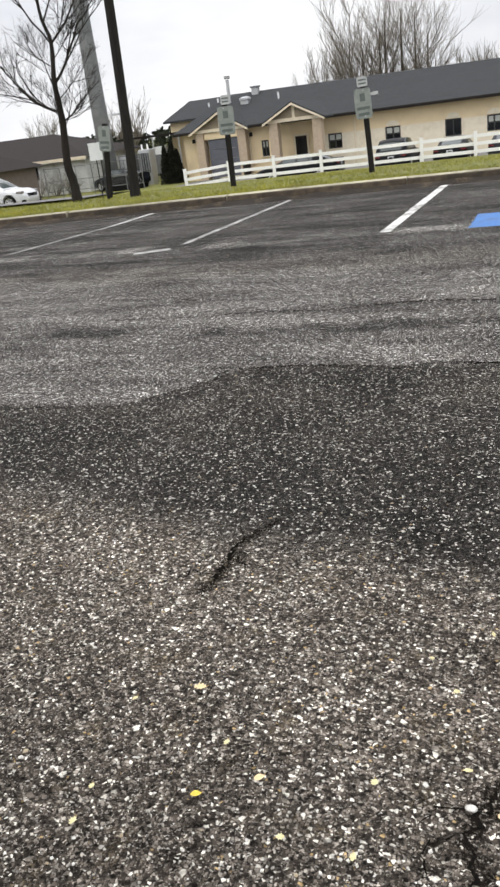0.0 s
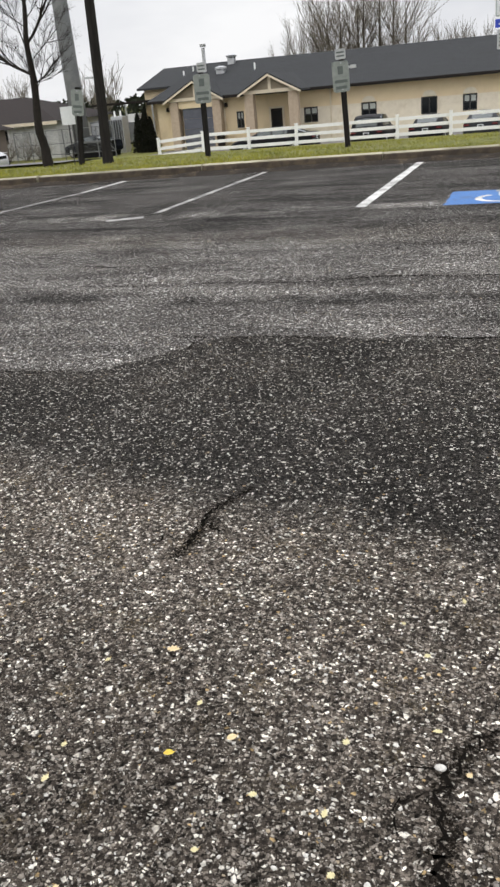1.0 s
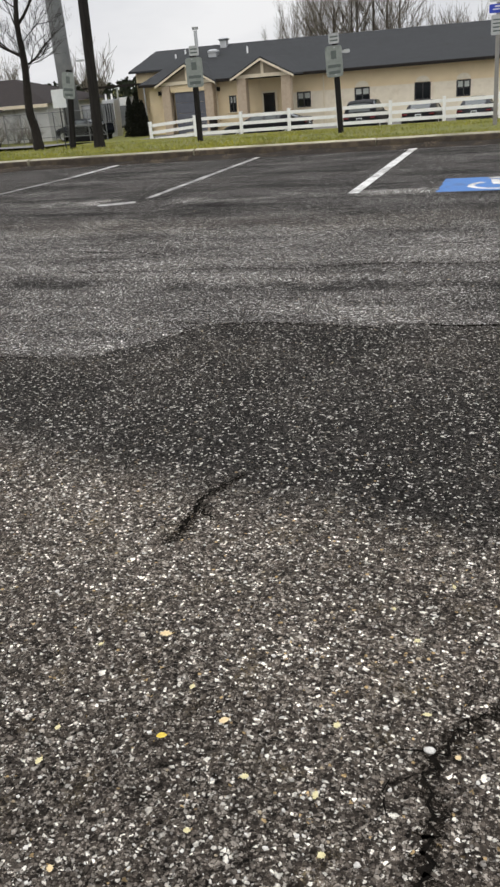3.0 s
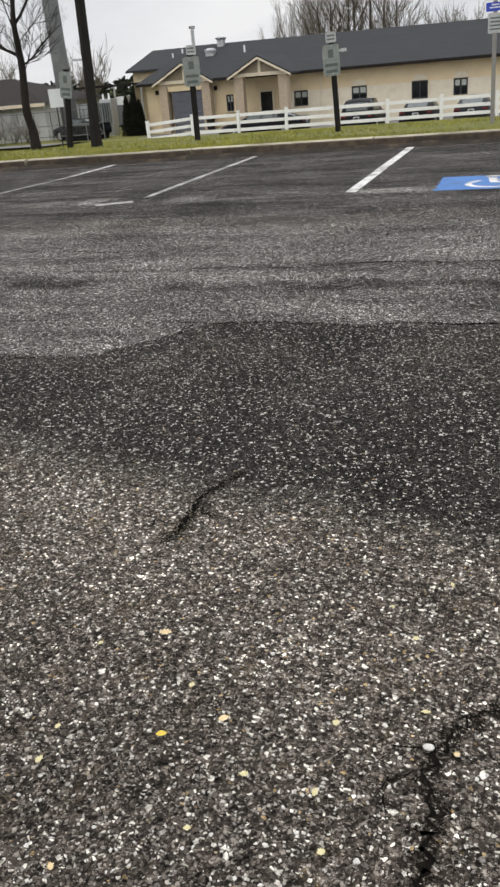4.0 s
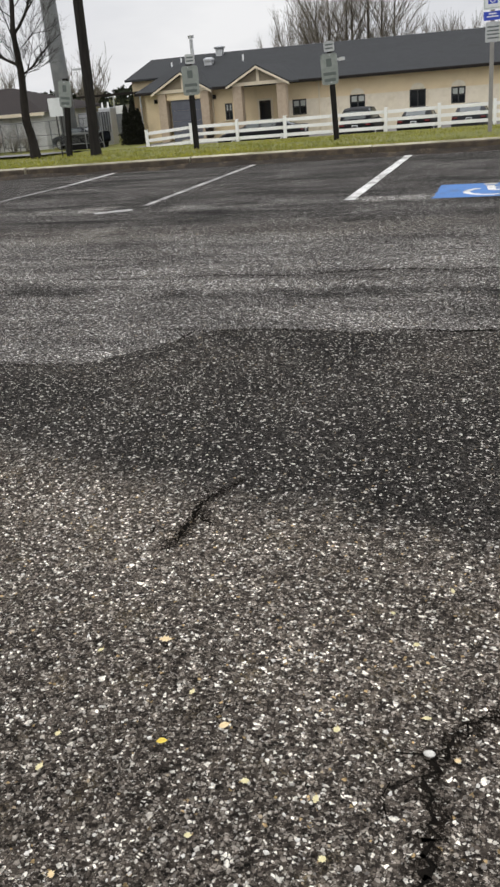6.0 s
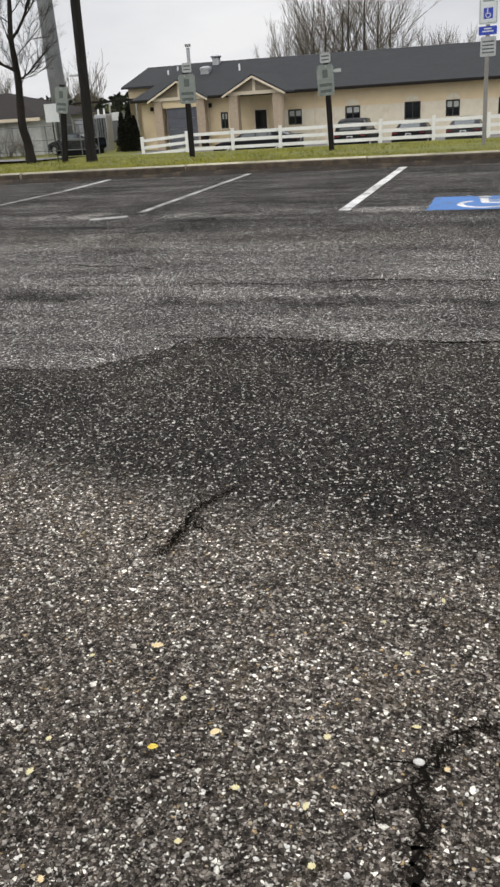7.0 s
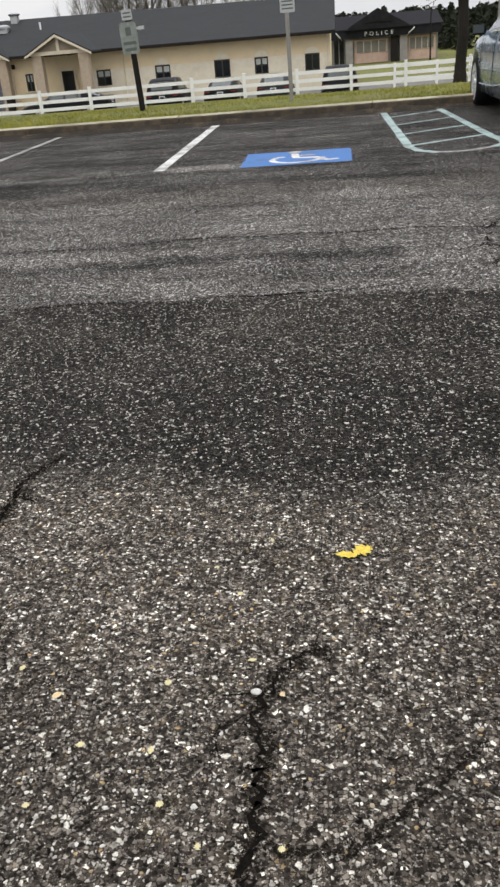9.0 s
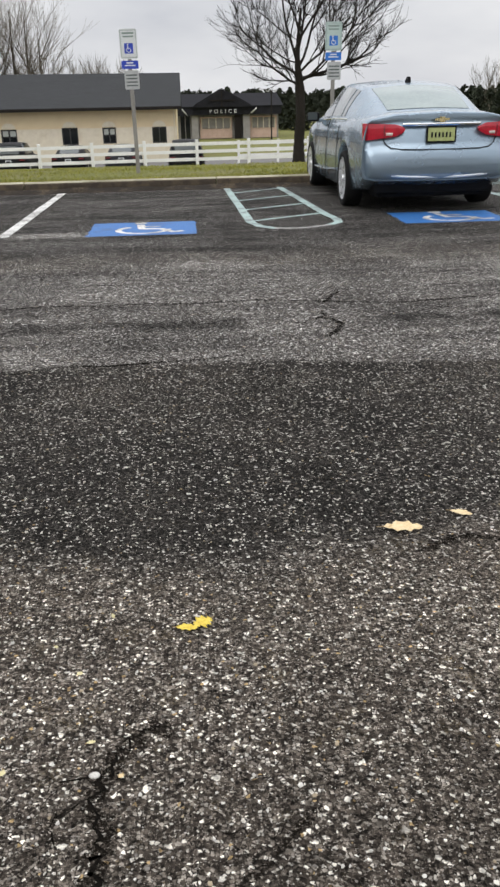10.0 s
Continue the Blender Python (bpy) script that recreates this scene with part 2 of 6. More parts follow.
def grass_ground(name):
    m, n, l, p = nodes_of(name)
    v = n.new("ShaderNodeTexCoord").outputs["Object"]
    a, b, c = noise_node(n, l, v, 0.5, 5, 0.6), noise_node(n, l, v, 7, 5, 0.65), noise_node(n, l, v, 120, 3, 0.6)
    col = mix_col(n, l, smooth(n, l, b, 0.35, 0.65), (0.075, 0.092, 0.012), (0.23, 0.22, 0.036))
    col = mix_col(n, l, smooth(n, l, a, 0.48, 0.66, 0, 0.65), col, (0.20, 0.165, 0.075))
    col = mix_col(n, l, 0.4, col, mix_col(n, l, c, (0.03, 0.04, 0.010), (0.27, 0.275, 0.05)))
    l.new(col, p.inputs["Base Color"])
    p.inputs["Roughness"].default_value = 0.9
    bn = n.new("ShaderNodeBump")
    bn.inputs["Strength"].default_value, bn.inputs["Distance"].default_value = 0.8, 0.03
    l.new(c, bn.inputs["Height"])
    l.new(bn.outputs["Normal"], p.inputs["Normal"])
    return m


def glass(name, col, rough=0.05):
    m, n, l, p = nodes_of(name)
    p.inputs["Base Color"].default_value = (*col, 1)
    p.inputs["Roughness"].default_value = rough
    p.inputs["Specular IOR Level"].default_value = 0.4
    return m


ASPHALT = asphalt("worn_asphalt")
DRIVE = surf("drive_asphalt", (0.10, 0.096, 0.092), (0.17, 0.163, 0.155), 1.5, 0.8, 0.5, 90, dirt=(0.18, 0.165, 0.14), dirt_scale=0.4)
GRASS = grass_ground("winter_grass")
CONCRETE = surf("kerb_concrete", (0.26, 0.235, 0.165), (0.42, 0.385, 0.285), 4, 0.9, 0.6, 110, dirt=(0.12, 0.11, 0.06), dirt_scale=1.6, piece=0.18)
WHITE_PAINT = worn_paint("worn_white_paint", (0.80, 0.79, 0.76), (0.20, 0.19, 0.17), 0.69)
FAINT_PAINT = worn_paint("faded_white_paint", (0.58, 0.56, 0.53), (0.09, 0.085, 0.08), 0.66)
PALE_PAINT = worn_paint("faded_green_paint", (0.42, 0.56, 0.53), (0.12, 0.13, 0.125), 0.70)
BLUE_PAINT = worn_paint("blue_road_paint", (0.028, 0.16, 0.46), (0.04, 0.09, 0.20), 0.78)
VINYL = surf("white_vinyl", (0.80, 0.80, 0.79), (0.88, 0.88, 0.87), 3, 0.42, 0.05, 80, dirt=(0.5, 0.5, 0.44), dirt_scale=1.5)
STUCCO = surf("cream_stucco", (0.67, 0.54, 0.34), (0.74, 0.61, 0.40), 0.9, 0.88, 0.35, 70, dirt=(0.58, 0.47, 0.31), dirt_scale=0.5)
STUCCO_LOW = surf("pale_stone_veneer", (0.64, 0.575, 0.455), (0.73, 0.665, 0.54), 3.0, 0.88, 0.5, 30, dirt=(0.56, 0.49, 0.37), dirt_scale=1.2)
BRICK_TAN = surf("tan_brick", (0.36, 0.28, 0.20), (0.47, 0.38, 0.28), 6.0, 0.88, 0.5, 40)
SHINGLE = surf("dark_shingles", (0.024, 0.0255, 0.027), (0.046, 0.048, 0.050), 2.2, 0.9, 0.6, 45, spec=0.2, dirt=(0.03, 0.032, 0.03), stretch=(0.5, 1, 3))
TRIM_DARK = surf("dark_brown_trim", (0.010, 0.008, 0.007), (0.022, 0.018, 0.015), 4, 0.8, 0.1, spec=0.2)
TRIM_CREAM = surf("cream_trim", (0.60, 0.52, 0.38), (0.68, 0.60, 0.46), 3, 0.6, 0.1)
GABLE_SIDING = surf("brown_gable_siding", (0.20, 0.165, 0.115), (0.27, 0.225, 0.16), 4, 0.8, 0.3)
GARAGE_GREY = surf("grey_garage_door", (0.085, 0.09, 0.11), (0.115, 0.12, 0.14), 3, 0.6, 0.08, spec=0.3)
BLACK_GLASS = glass("dark_window_glass", (0.012, 0.014, 0.016))
BLIND = surf("pale_window_blind", (0.34, 0.36, 0.33), (0.46, 0.48, 0.45), 8, 0.7, 0.1)
GALV = surf("galvanised_steel", (0.42, 0.43, 0.44), (0.55, 0.56, 0.57), 9, 0.45, 0.1, 120, metal=0.7)
BLACK_FRAME = surf("black_frame", (0.015, 0.015, 0.015), (0.03, 0.03, 0.03), 8, 0.45, 0.05)


# ---- mesh helpers ----
def box(bm, x0, x1, y0, y1, z0, z1, bevel=0.0):
    made = bmesh.ops.create_cube(bm, size=1.0)["verts"]
    for q in made:
        q.co = Vector(((x0 + x1) / 2 + q.co.x * (x1 - x0), (y0 + y1) / 2 + q.co.y * (y1 - y0), (z0 + z1) / 2 + q.co.z * (z1 - z0)))
    if bevel:
        edges = list({e for q in made for e in q.link_edges})
        bmesh.ops.bevel(bm, geom=edges, offset=bevel, segments=2, affect="EDGES", profile=0.6)
    return bm


def boxes(*rows, bevel=0.0):
    bm = bmesh.new()
    for r in rows:
        box(bm, *r, bevel=bevel)
    return bm


def prism(points, y0, y1):
    """A closed outline in x and z, drawn out from y0 to y1."""
    bm = bmesh.new()
    a = [bm.verts.new((x, y0, z)) for x, z in points]
    b = [bm.verts.new((x, y1, z)) for x, z in points]
    bm.faces.new(a)
    bm.faces.new(b[::-1])
    for i in range(len(a)):
        j = (i + 1) % len(a)
        bm.faces.new((a[j], a[i], b[i], b[j]))
    bmesh.ops.recalc_face_normals(bm, faces=bm.faces)
    return bm


def prism_x(points, x0, x1):
    """A closed outline in y and z, drawn out from x0 to x1."""
    bm = prism(points, x0, x1)
    for q in bm.verts:
        q.co = Vector((q.co.y, q.co.x, q.co.z))
    bmesh.ops.recalc_face_normals(bm, faces=bm.faces)
    return bm


def tube(rows, sides=10, bm=None, caps=True):
    """A tapered round bar through rows of (point, radius)."""
    bm = bm or bmesh.new()
    rings, prev = [], None
    pts = [Vector(p) for p, _ in rows]
    for i, (p, r) in enumerate(rows):
        d = (pts[min(i + 1, len(pts) - 1)] - pts[max(i - 1, 0)]).normalized()
        side = d.cross(Vector((0, 0, 1)) if abs(d.z) < 0.9 else Vector((0, 1, 0))).normalized()
        if prev is not None and side.dot(prev) < 0:
            side = -side
        prev = side
        up = d.cross(side)
        rings.append([bm.verts.new(pts[i] + r * (math.cos(2 * math.pi * k / sides) * side + math.sin(2 * math.pi * k / sides) * up)) for k in range(sides)])
    for a, b in zip(rings, rings[1:]):
        for k in range(sides):
            bm.faces.new((a[k], a[(k + 1) % sides], b[(k + 1) % sides], b[k]))
    if caps and sides > 2:
        bm.faces.new(rings[0][::-1])
        bm.faces.new(rings[-1])
    return bm


def mesh_of(name, bm, material, smooth_faces=False):
    bmesh.ops.recalc_face_normals(bm, faces=bm.faces)
    me = bpy.data.meshes.new(name)
    bm.to_mesh(me)
    bm.free()
    me.materials.append(material)
    if smooth_faces:
        me.polygons.foreach_set("use_smooth", [True] * len(me.polygons))
    return me


def part(name, bm, material, parent, label="", smooth_faces=False):
    ob = new(name, mesh_of(name, bm, material, smooth_faces))
    ob.parent = parent
    return tagged(ob, label) if label else ob


def thing(name, label, category, at=(0, 0, 0), turn=0.0, group="", kind=""):
    ob = new(name)
    ob.matrix_basis = pose(*at, 0, 0, turn)
    return tagged(ob, label, category, group, kind)


def setting(name, bm, material, label, category, smooth_faces=False):
    return tagged(new(name, mesh_of(name, bm, material, smooth_faces)), label, category, kind="structure")


def shared(name, me, parent, m=None):
    """One more piece on a mesh that is already there."""
    ob = new(name, me)
    ob.parent = parent
    if m is not None:
        ob.matrix_basis = m
    return ob


def ground_z(y):
    """Height of the land: level under the lot, falling behind the kerb to the lower site."""
    rows = ((-900, -0.05), (12.9, -0.05), (13.1, 0.15), (14.3, 0.15), (15.5, 0.12), (16.5, 0.09), (28, -0.55), (39.4, -1.42), (43, -2.2), (60, -2.3), (900, -2.35))
    for (a, za), (b, zb) in zip(rows, rows[1:]):
        if y <= b:
            return za + (zb - za) * (y - a) / (b - a)
    return rows[-1][1]


def kerb_y(x):
    """Where the kerb's foot runs: it swings in towards the lot at one end."""
    x = min(20.0, max(-30.0, x))
    return 13.9 + 0.04 * x - 0.10 * max(0.0, -7 - x)


# ---- ground, lot and kerb ----
bm = bmesh.new()
ys = [-900, -100, 0, "foot", "top", 15.5, 16.5, 18, 20, 22, 25, 28, 31, 34, 37, 39.4, 41, 43, 50, 60, 75, 120, 300, 900]
xs = [-900, -200, -80] + [x for x in range(-48, 32, 2)] + [60, 200, 900]
grid = []
for y in ys:
    row = []
    for x in xs:
        if y == "foot" or y == "top":
            row.append(bm.verts.new((x, kerb_y(x) + (0.10 if y == "foot" else 0.158), -0.05 if y == "foot" else 0.15)))
        else:
            row.append(bm.verts.new((x, y, ground_z(y) + (0.035 * noise.noise((x * 0.35, y * 0.3, 0)) if 16 < y < 60 else 0))))
    grid.append(row)
for r0, r1 in zip(grid, grid[1:]):
    for i in range(len(xs) - 1):
        bm.faces.new((r0[i], r0[i + 1], r1[i + 1], r1[i]))
setting("ground", bm, GRASS, "patchy winter grass sloping down behind the kerb", "grass", True)

bm = bmesh.new()
ax = [-60, -30, -18, -12, -9, -7, -5, -3, 0, 3, 6, 12, 20, 60]
ay = [-60, -20, -4, 0, 2, 4, 6, 8, 10, 99]
grid = [[bm.verts.new((x, min(y, kerb_y(x) + 0.03), 0)) for x in ax] for y in ay]
for r0, r1 in zip(grid, grid[1:]):
    for i in range(len(ax) - 1):
        bm.faces.new((r0[i], r0[i + 1], r1[i + 1], r1[i]))
setting("road", bm, ASPHALT, "worn damp asphalt of a parking lot with pale aggregate", "asphalt")

kerb = thing("kerb", "weathered concrete kerb with open joints beside the grass", "kerb", kind="structure")
KERB_FACE = surf("dark_kerb_face", (0.022, 0.016, 0.010), (0.095, 0.073, 0.048), 7, 0.92, 0.6, 90, dirt=(0.022, 0.016, 0.011), dirt_scale=2.6, piece=0.2)
seg = prism_x([(0.0, -0.06), (0.012, 0.125), (0.022, 0.145), (0.045, 0.158), (0.15, 0.165), (0.162, 0.158), (0.162, -0.06)], 0.007, 2.993)
bmesh.ops.recalc_face_normals(seg, faces=seg.faces)
# faces towards the lot take the darker, browner material
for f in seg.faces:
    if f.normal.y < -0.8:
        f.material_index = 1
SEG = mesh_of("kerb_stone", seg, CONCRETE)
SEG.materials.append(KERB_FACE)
for i in range(-10, 9):
    x0 = -2.36 + 3 * i
    y0, y1 = kerb_y(x0), kerb_y(x0 + 3)
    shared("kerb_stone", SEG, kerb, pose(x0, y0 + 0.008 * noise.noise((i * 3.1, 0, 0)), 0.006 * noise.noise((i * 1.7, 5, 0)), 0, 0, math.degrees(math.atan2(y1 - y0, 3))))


# ---- paint on the lot ----
def ribbon(points, width, z=0.004, bm=None, jag=0.0, step=0.06):
    """A flat band along points in x and y; jag makes its edges ragged."""
    bm = bm or bmesh.new()
    pts = []
    for (x0, y0), (x1, y1) in zip(points, points[1:]):
        k = max(1, int(math.hypot(x1 - x0, y1 - y0) / step))
        pts += [(x0 + (x1 - x0) * i / k, y0 + (y1 - y0) * i / k) for i in range(k)]
    pts.append(points[-1])
    last = None
    for i, (x, y) in enumerate(pts):
        a, b = pts[max(0, i - 1)], pts[min(len(pts) - 1, i + 1)]
        dx, dy = b[0] - a[0], b[1] - a[1]
        d = math.hypot(dx, dy) or 1
        w0 = width / 2 + jag * random.uniform(-1, 1)
        w1 = width / 2 + jag * random.uniform(-1, 1)
        now = [bm.verts.new((x - dy / d * w0, y + dx / d * w0, z)), bm.verts.new((x + dy / d * w1, y - dx / d * w1, z))]
        if last:
            bm.faces.new((last[0], last[1], now[1], now[0]))
        last = now
    return bm


def marking(name, bm, material, label):
    return setting(name, bm, material, label, "road marking")


marking("stall_line", ribbon([(-1.765, 9.15), (-1.765, 13.8)], 0.115, jag=0.006), WHITE_PAINT, "worn white stall line painted on asphalt")
marking("stall_line", ribbon([(-4.215, 9.35), (-4.215, 13.65)], 0.085, jag=0.006), FAINT_PAINT, "faded white stall line painted on asphalt")
marking("stall_line", ribbon([(-6.66, 11.9), (-6.66, 13.45)], 0.085, jag=0.006), WHITE_PAINT, "short worn white stall line painted on asphalt")
marking("stall_line", ribbon([(-6.9, 9.6), (-6.67, 11.85)], 0.07, jag=0.012), FAINT_PAINT, "nearly worn away stall line on asphalt")
marking("stall_line", ribbon([(-4.62, 8.86), (-4.24, 9.06)], 0.16, jag=0.02), FAINT_PAINT, "faded stub of a stall line on asphalt")

# ---- main building ----
FZ = -2.32
def window(x0, x1, z0, z1, y, label, panes=True):
    w = thing("window", label, "window", (x0, y, z0), group="windows of the cream building", kind="structure")
    wd, ht = x1 - x0, z1 - z0
    part("window_frame", boxes((0, 0.07, -0.05, 0.06, 0, ht), (wd - 0.07, wd, -0.05, 0.06, 0, ht), (0.07, wd - 0.07, -0.05, 0.06, 0, 0.07), (0.07, wd - 0.07, -0.05, 0.06, ht - 0.07, ht), (wd / 2 - 0.035, wd / 2 + 0.035, -0.04, 0.06, 0.07, ht - 0.07)), BLACK_FRAME, w)
    part("pane", boxes((0.07, wd / 2 - 0.035, 0.02, 0.03, 0.07, ht - 0.07)), BLACK_GLASS, w)
    part("pane", boxes((wd / 2 + 0.035, wd - 0.07, 0.02, 0.03, 0.07, ht - 0.07)), BLACK_GLASS, w)
    if panes:
        part("blind", boxes((0.1, wd / 2 - 0.06, 0.0, 0.016, ht * 0.56, ht - 0.1)), BLIND, w, "pale half-lowered blind")
        part("blind", boxes((wd / 2 + 0.06, wd - 0.1, 0.0, 0.016, ht * 0.56, ht - 0.1)), BLIND, w, "pale half-lowered blind")
        part("glazing_bar", boxes((0.07, wd - 0.07, -0.03, 0.02, ht * 0.5 - 0.02, ht * 0.5 + 0.02)), BLACK_FRAME, w)
    part("sill", boxes((-0.06, wd + 0.06, -0.18, 0.0, -0.06, -0.004), bevel=0.01), TRIM_CREAM, w)
    return w


hall = thing("community_building", "long cream single-storey building with dark shingle roof", "building", (0, 0, 0))
OPENINGS = ((-21.15, -20.6, -1.1, 0.0, 1), (-16.15, -15.15, -1.1, -0.1, 1), (-12.1, -11.05, -1.1, -0.1, 1), (-8.07, -7.0, -1.15, -0.07, 0), (-5.36, -4.45, -1.12, -0.1, 1), (-2.02, -1.05, -1.15, -0.12, 0))


def pierced(x0, x1, y0, y1, z0, z1):
    """A wall slab with the window openings cut through it."""
    rows, x = [], x0
    for a, b, c, d, _ in OPENINGS:
        if a < x0 or b > x1:
            continue
        rows.append((x, a, y0, y1, z0, z1))
        rows.append((a, b, y0, y1, z0, min(c, z1)))
        if d < z1:
            rows.append((a, b, y0, y1, d, z1))
        x = b
    return rows + [(x, x1, y0, y1, z0, z1)]


part("wall", boxes(*pierced(-27.3, -0.35, 60.0, 60.25, FZ, 1.0)), STUCCO, hall, "cream stucco wall")
for w in ((-27.3, -27.05, 60.25, 74.0), (-0.6, -0.35, 60.25, 74.0), (-27.3, -0.35, 74.0, 74.25)):
    part("wall", boxes((*w, FZ, 1.0)), STUCCO, hall, "cream stucco wall")
for row in pierced(-16.45, -0.33, 59.95, 59.995, FZ, -0.12):
    part("plinth_panel", boxes(row), STUCCO_LOW, hall, "paler lower wall panel")
# roof: two slopes, hipped at one end and gabled at the other
bm = bmesh.new()
q = [bm.verts.new(p) for p in ((-27.75, 59.3, 1.02), (0.0, 59.3, 1.02), (0.0, 74.9, 1.02), (-27.75, 74.9, 1.02), (-26.0, 67.1, 3.45), (0.0, 67.1, 3.28), (-27.75, 59.3, 1.16), (0.0, 59.3, 1.16), (0.0, 74.9, 1.16), (-27.75, 74.9, 1.16), (-26.0, 67.1, 3.58), (0.0, 67.1, 3.42))]
for f in ((6, 7, 11, 10), (8, 9, 10, 11), (9, 6, 10), (0, 4, 5, 1), (2, 5, 4, 3), (3, 4, 0), (0, 1, 7, 6), (2, 3, 9, 8), (3, 0, 6, 9), (1, 5, 11, 7), (5, 2, 8, 11)):
    bm.faces.new([q[i] for i in f])
part("roof", bm, SHINGLE, hall, "dark grey shingle roof")
part("gable_wall", prism_x([(60.05, 1.0), (67.1, 3.22), (74.2, 1.0)], -0.59, -0.36), STUCCO, hall)
part("gutter", boxes((-27.75, 0.0, 59.16, 59.295, 0.96, 1.15), bevel=0.02), TRIM_DARK, hall, "dark brown eaves gutter")
for x in (-14.25, -22.05, -0.55):
    part("downspout", boxes((x, x + 0.09, 59.86, 59.94, FZ, 1.0), bevel=0.01), TRIM_CREAM, hall)
# left wing, set back and a little higher
wing = thing("rear_wing", "cream rear wing with dark hipped shingle roof", "building")
part("wall", boxes((-32.0, -27.35, 68.0, 80.0, FZ, 2.1)), STUCCO, wing)
part("roof", prism_x([(67.5, 2.05), (67.5, 2.2), (73.5, 3.75), (80.4, 2.2), (80.4, 2.05), (73.5, 3.55)], -32.4, -25.5), SHINGLE, wing)
part("gable_wall", prism_x([(68.05, 2.1), (73.5, 3.5), (79.9, 2.1)], -31.98, -31.8), STUCCO, wing)


def porch(name, x0, x1, y0, zc, ridge_x, ridge_z, ov, label):
    """A gabled porch that stands out from the wall on two square piers."""
    p = thing(name, label, "porch")
    m = (x0 + x1) / 2
    zb = zc
    part("pier", boxes((x0, x0 + 0.62, y0, y0 + 0.6, FZ, zb)), BRICK_TAN, p)
    part("pier", boxes((x1 - 0.62, x1, y0, y0 + 0.6, FZ, zb)), BRICK_TAN, p)
    part("beam", boxes((x0 - 0.05, x1 + 0.05, y0 - 0.05, y0 + 0.62, zb, zb + 0.22)), TRIM_CREAM, p)
    part("gable_panel", prism([(x0 + 0.1, zb + 0.22), (x1 - 0.1, zb + 0.22), (ridge_x, ridge_z - 0.28)], y0 + 0.02, y0 + 0.2), GABLE_SIDING, p)
    part("king_post", boxes((ridge_x - 0.09, ridge_x + 0.09, y0 - 0.04, y0 + 0.018, zb + 0.22, ridge_z - 0.3)), TRIM_CREAM, p)
    s = [(x0 - ov, zb + 0.1), (ridge_x, ridge_z), (x1 + ov, zb + 0.1), (x1 + ov, zb - 0.02), (ridge_x, ridge_z - 0.14), (x0 - ov, zb - 0.02)]
    part("roof", prism(s, y0 - 0.3, 67.0), SHINGLE, p)
    r = [(x0 - ov, zb + 0.0), (ridge_x, ridge_z - 0.1), (x1 + ov, zb + 0.0), (x1 + ov, zb - 0.13), (ridge_x, ridge_z - 0.24), (x0 - ov, zb - 0.13)]
    part("bargeboard", prism(r, y0 - 0.36, y0 - 0.305), TRIM_CREAM, p, "cream bargeboard")
    return p


porch("entrance_porch", -19.45, -15.75, 57.0, 1.05, -17.62, 2.3, 0.35, "gabled entrance porch on tan brick piers")
porch("garage_gable", -25.95, -22.05, 59.2, 0.98, -23.9, 2.36, 0.35, "gabled garage front with tan brick piers")
door = thing("door_1", "dark entrance door with glass panes under the porch", "door", kind="structure")
part("door_leaf", boxes((-18.55, -17.7, 59.93, 59.99, FZ, 0.0)), TRIM_DARK, door)
part("pane", boxes((-18.42, -17.83, 59.915, 59.928, -1.3, -0.15)), BLACK_GLASS, door)
part("door_frame", boxes((-18.67, -18.55, 59.9, 59.995, FZ, 0.12), (-17.7, -17.58, 59.9, 59.995, FZ, 0.12), (-18.55, -17.7, 59.9, 59.995, 0.0, 0.12)), TRIM_CREAM, door)
gar = thing("garage_door", "grey sectional garage door with horizontal panels", "garage door", kind="structure")
for i in range(4):
    part("panel", boxes((-25.05, -22.68, 59.4, 59.46, FZ + 0.7 * i + 0.004, FZ + 0.7 * i + 0.694), bevel=0.015), GARAGE_GREY, gar)
part("lintel", boxes((-25.3, -22.45, 59.3, 59.99, 0.5, 0.98)), STUCCO, gar)
for x0, x1, z0, z1, ok in OPENINGS:
    window(x0, x1, z0, z1, 60.06, "black-framed sash window with half-lowered blinds" if ok else "black-framed window with dark glass", bool(ok))
    if x0 > -13:
        m = (x0 + x1) / 2
        arch = [(m + 0.46 * math.cos(a), z1 + 0.03 + 0.36 * math.sin(a)) for a in [math.pi * k / 10 for k in range(11)]]
        part("window_arch", prism(arch, 59.955, 59.997), STUCCO_LOW, hall, "pale arched trim above the window")

# ---- fence ----
def fence(label, x0, count, pitch, y, zfun, group, rails=(0.28, 0.60, 0.92)):
    f = thing("fence", label, "fence", group=group)
    P = mesh_of("post", boxes((-0.064, 0.064, -0.064, 0.064, -0.15, 1.08), (-0.078, 0.078, -0.078, 0.078, 1.08, 1.10), bevel=0.008), VINYL)
    R = mesh_of("rail", boxes((0.0, 1.0, -0.02, 0.02, -0.07, 0.07)), VINYL)
    for i in range(count):
        x = x0 + pitch * i
        yy, nx = (y(x) if callable(y) else y), x + pitch
        z = zfun(x)
        shared("post", P, f, pose(x, yy, z, random.uniform(-1.2, 1.2), random.uniform(-1, 1), 0))
        if i < count - 1:
            y1, z1 = (y(nx) if callable(y) else y), zfun(nx)
            L = math.sqrt(pitch ** 2 + (y1 - yy) ** 2 + (z1 - z) ** 2)
            for h in rails:
                m = Matrix.Translation((x, yy, z + h)) @ Euler((0, -math.asin((z1 - z) / L), math.atan2(y1 - yy, pitch))).to_matrix().to_4x4() @ Matrix.Diagonal((L, 1, 1, 1))
                shared("rail", R, f, m)
    return f


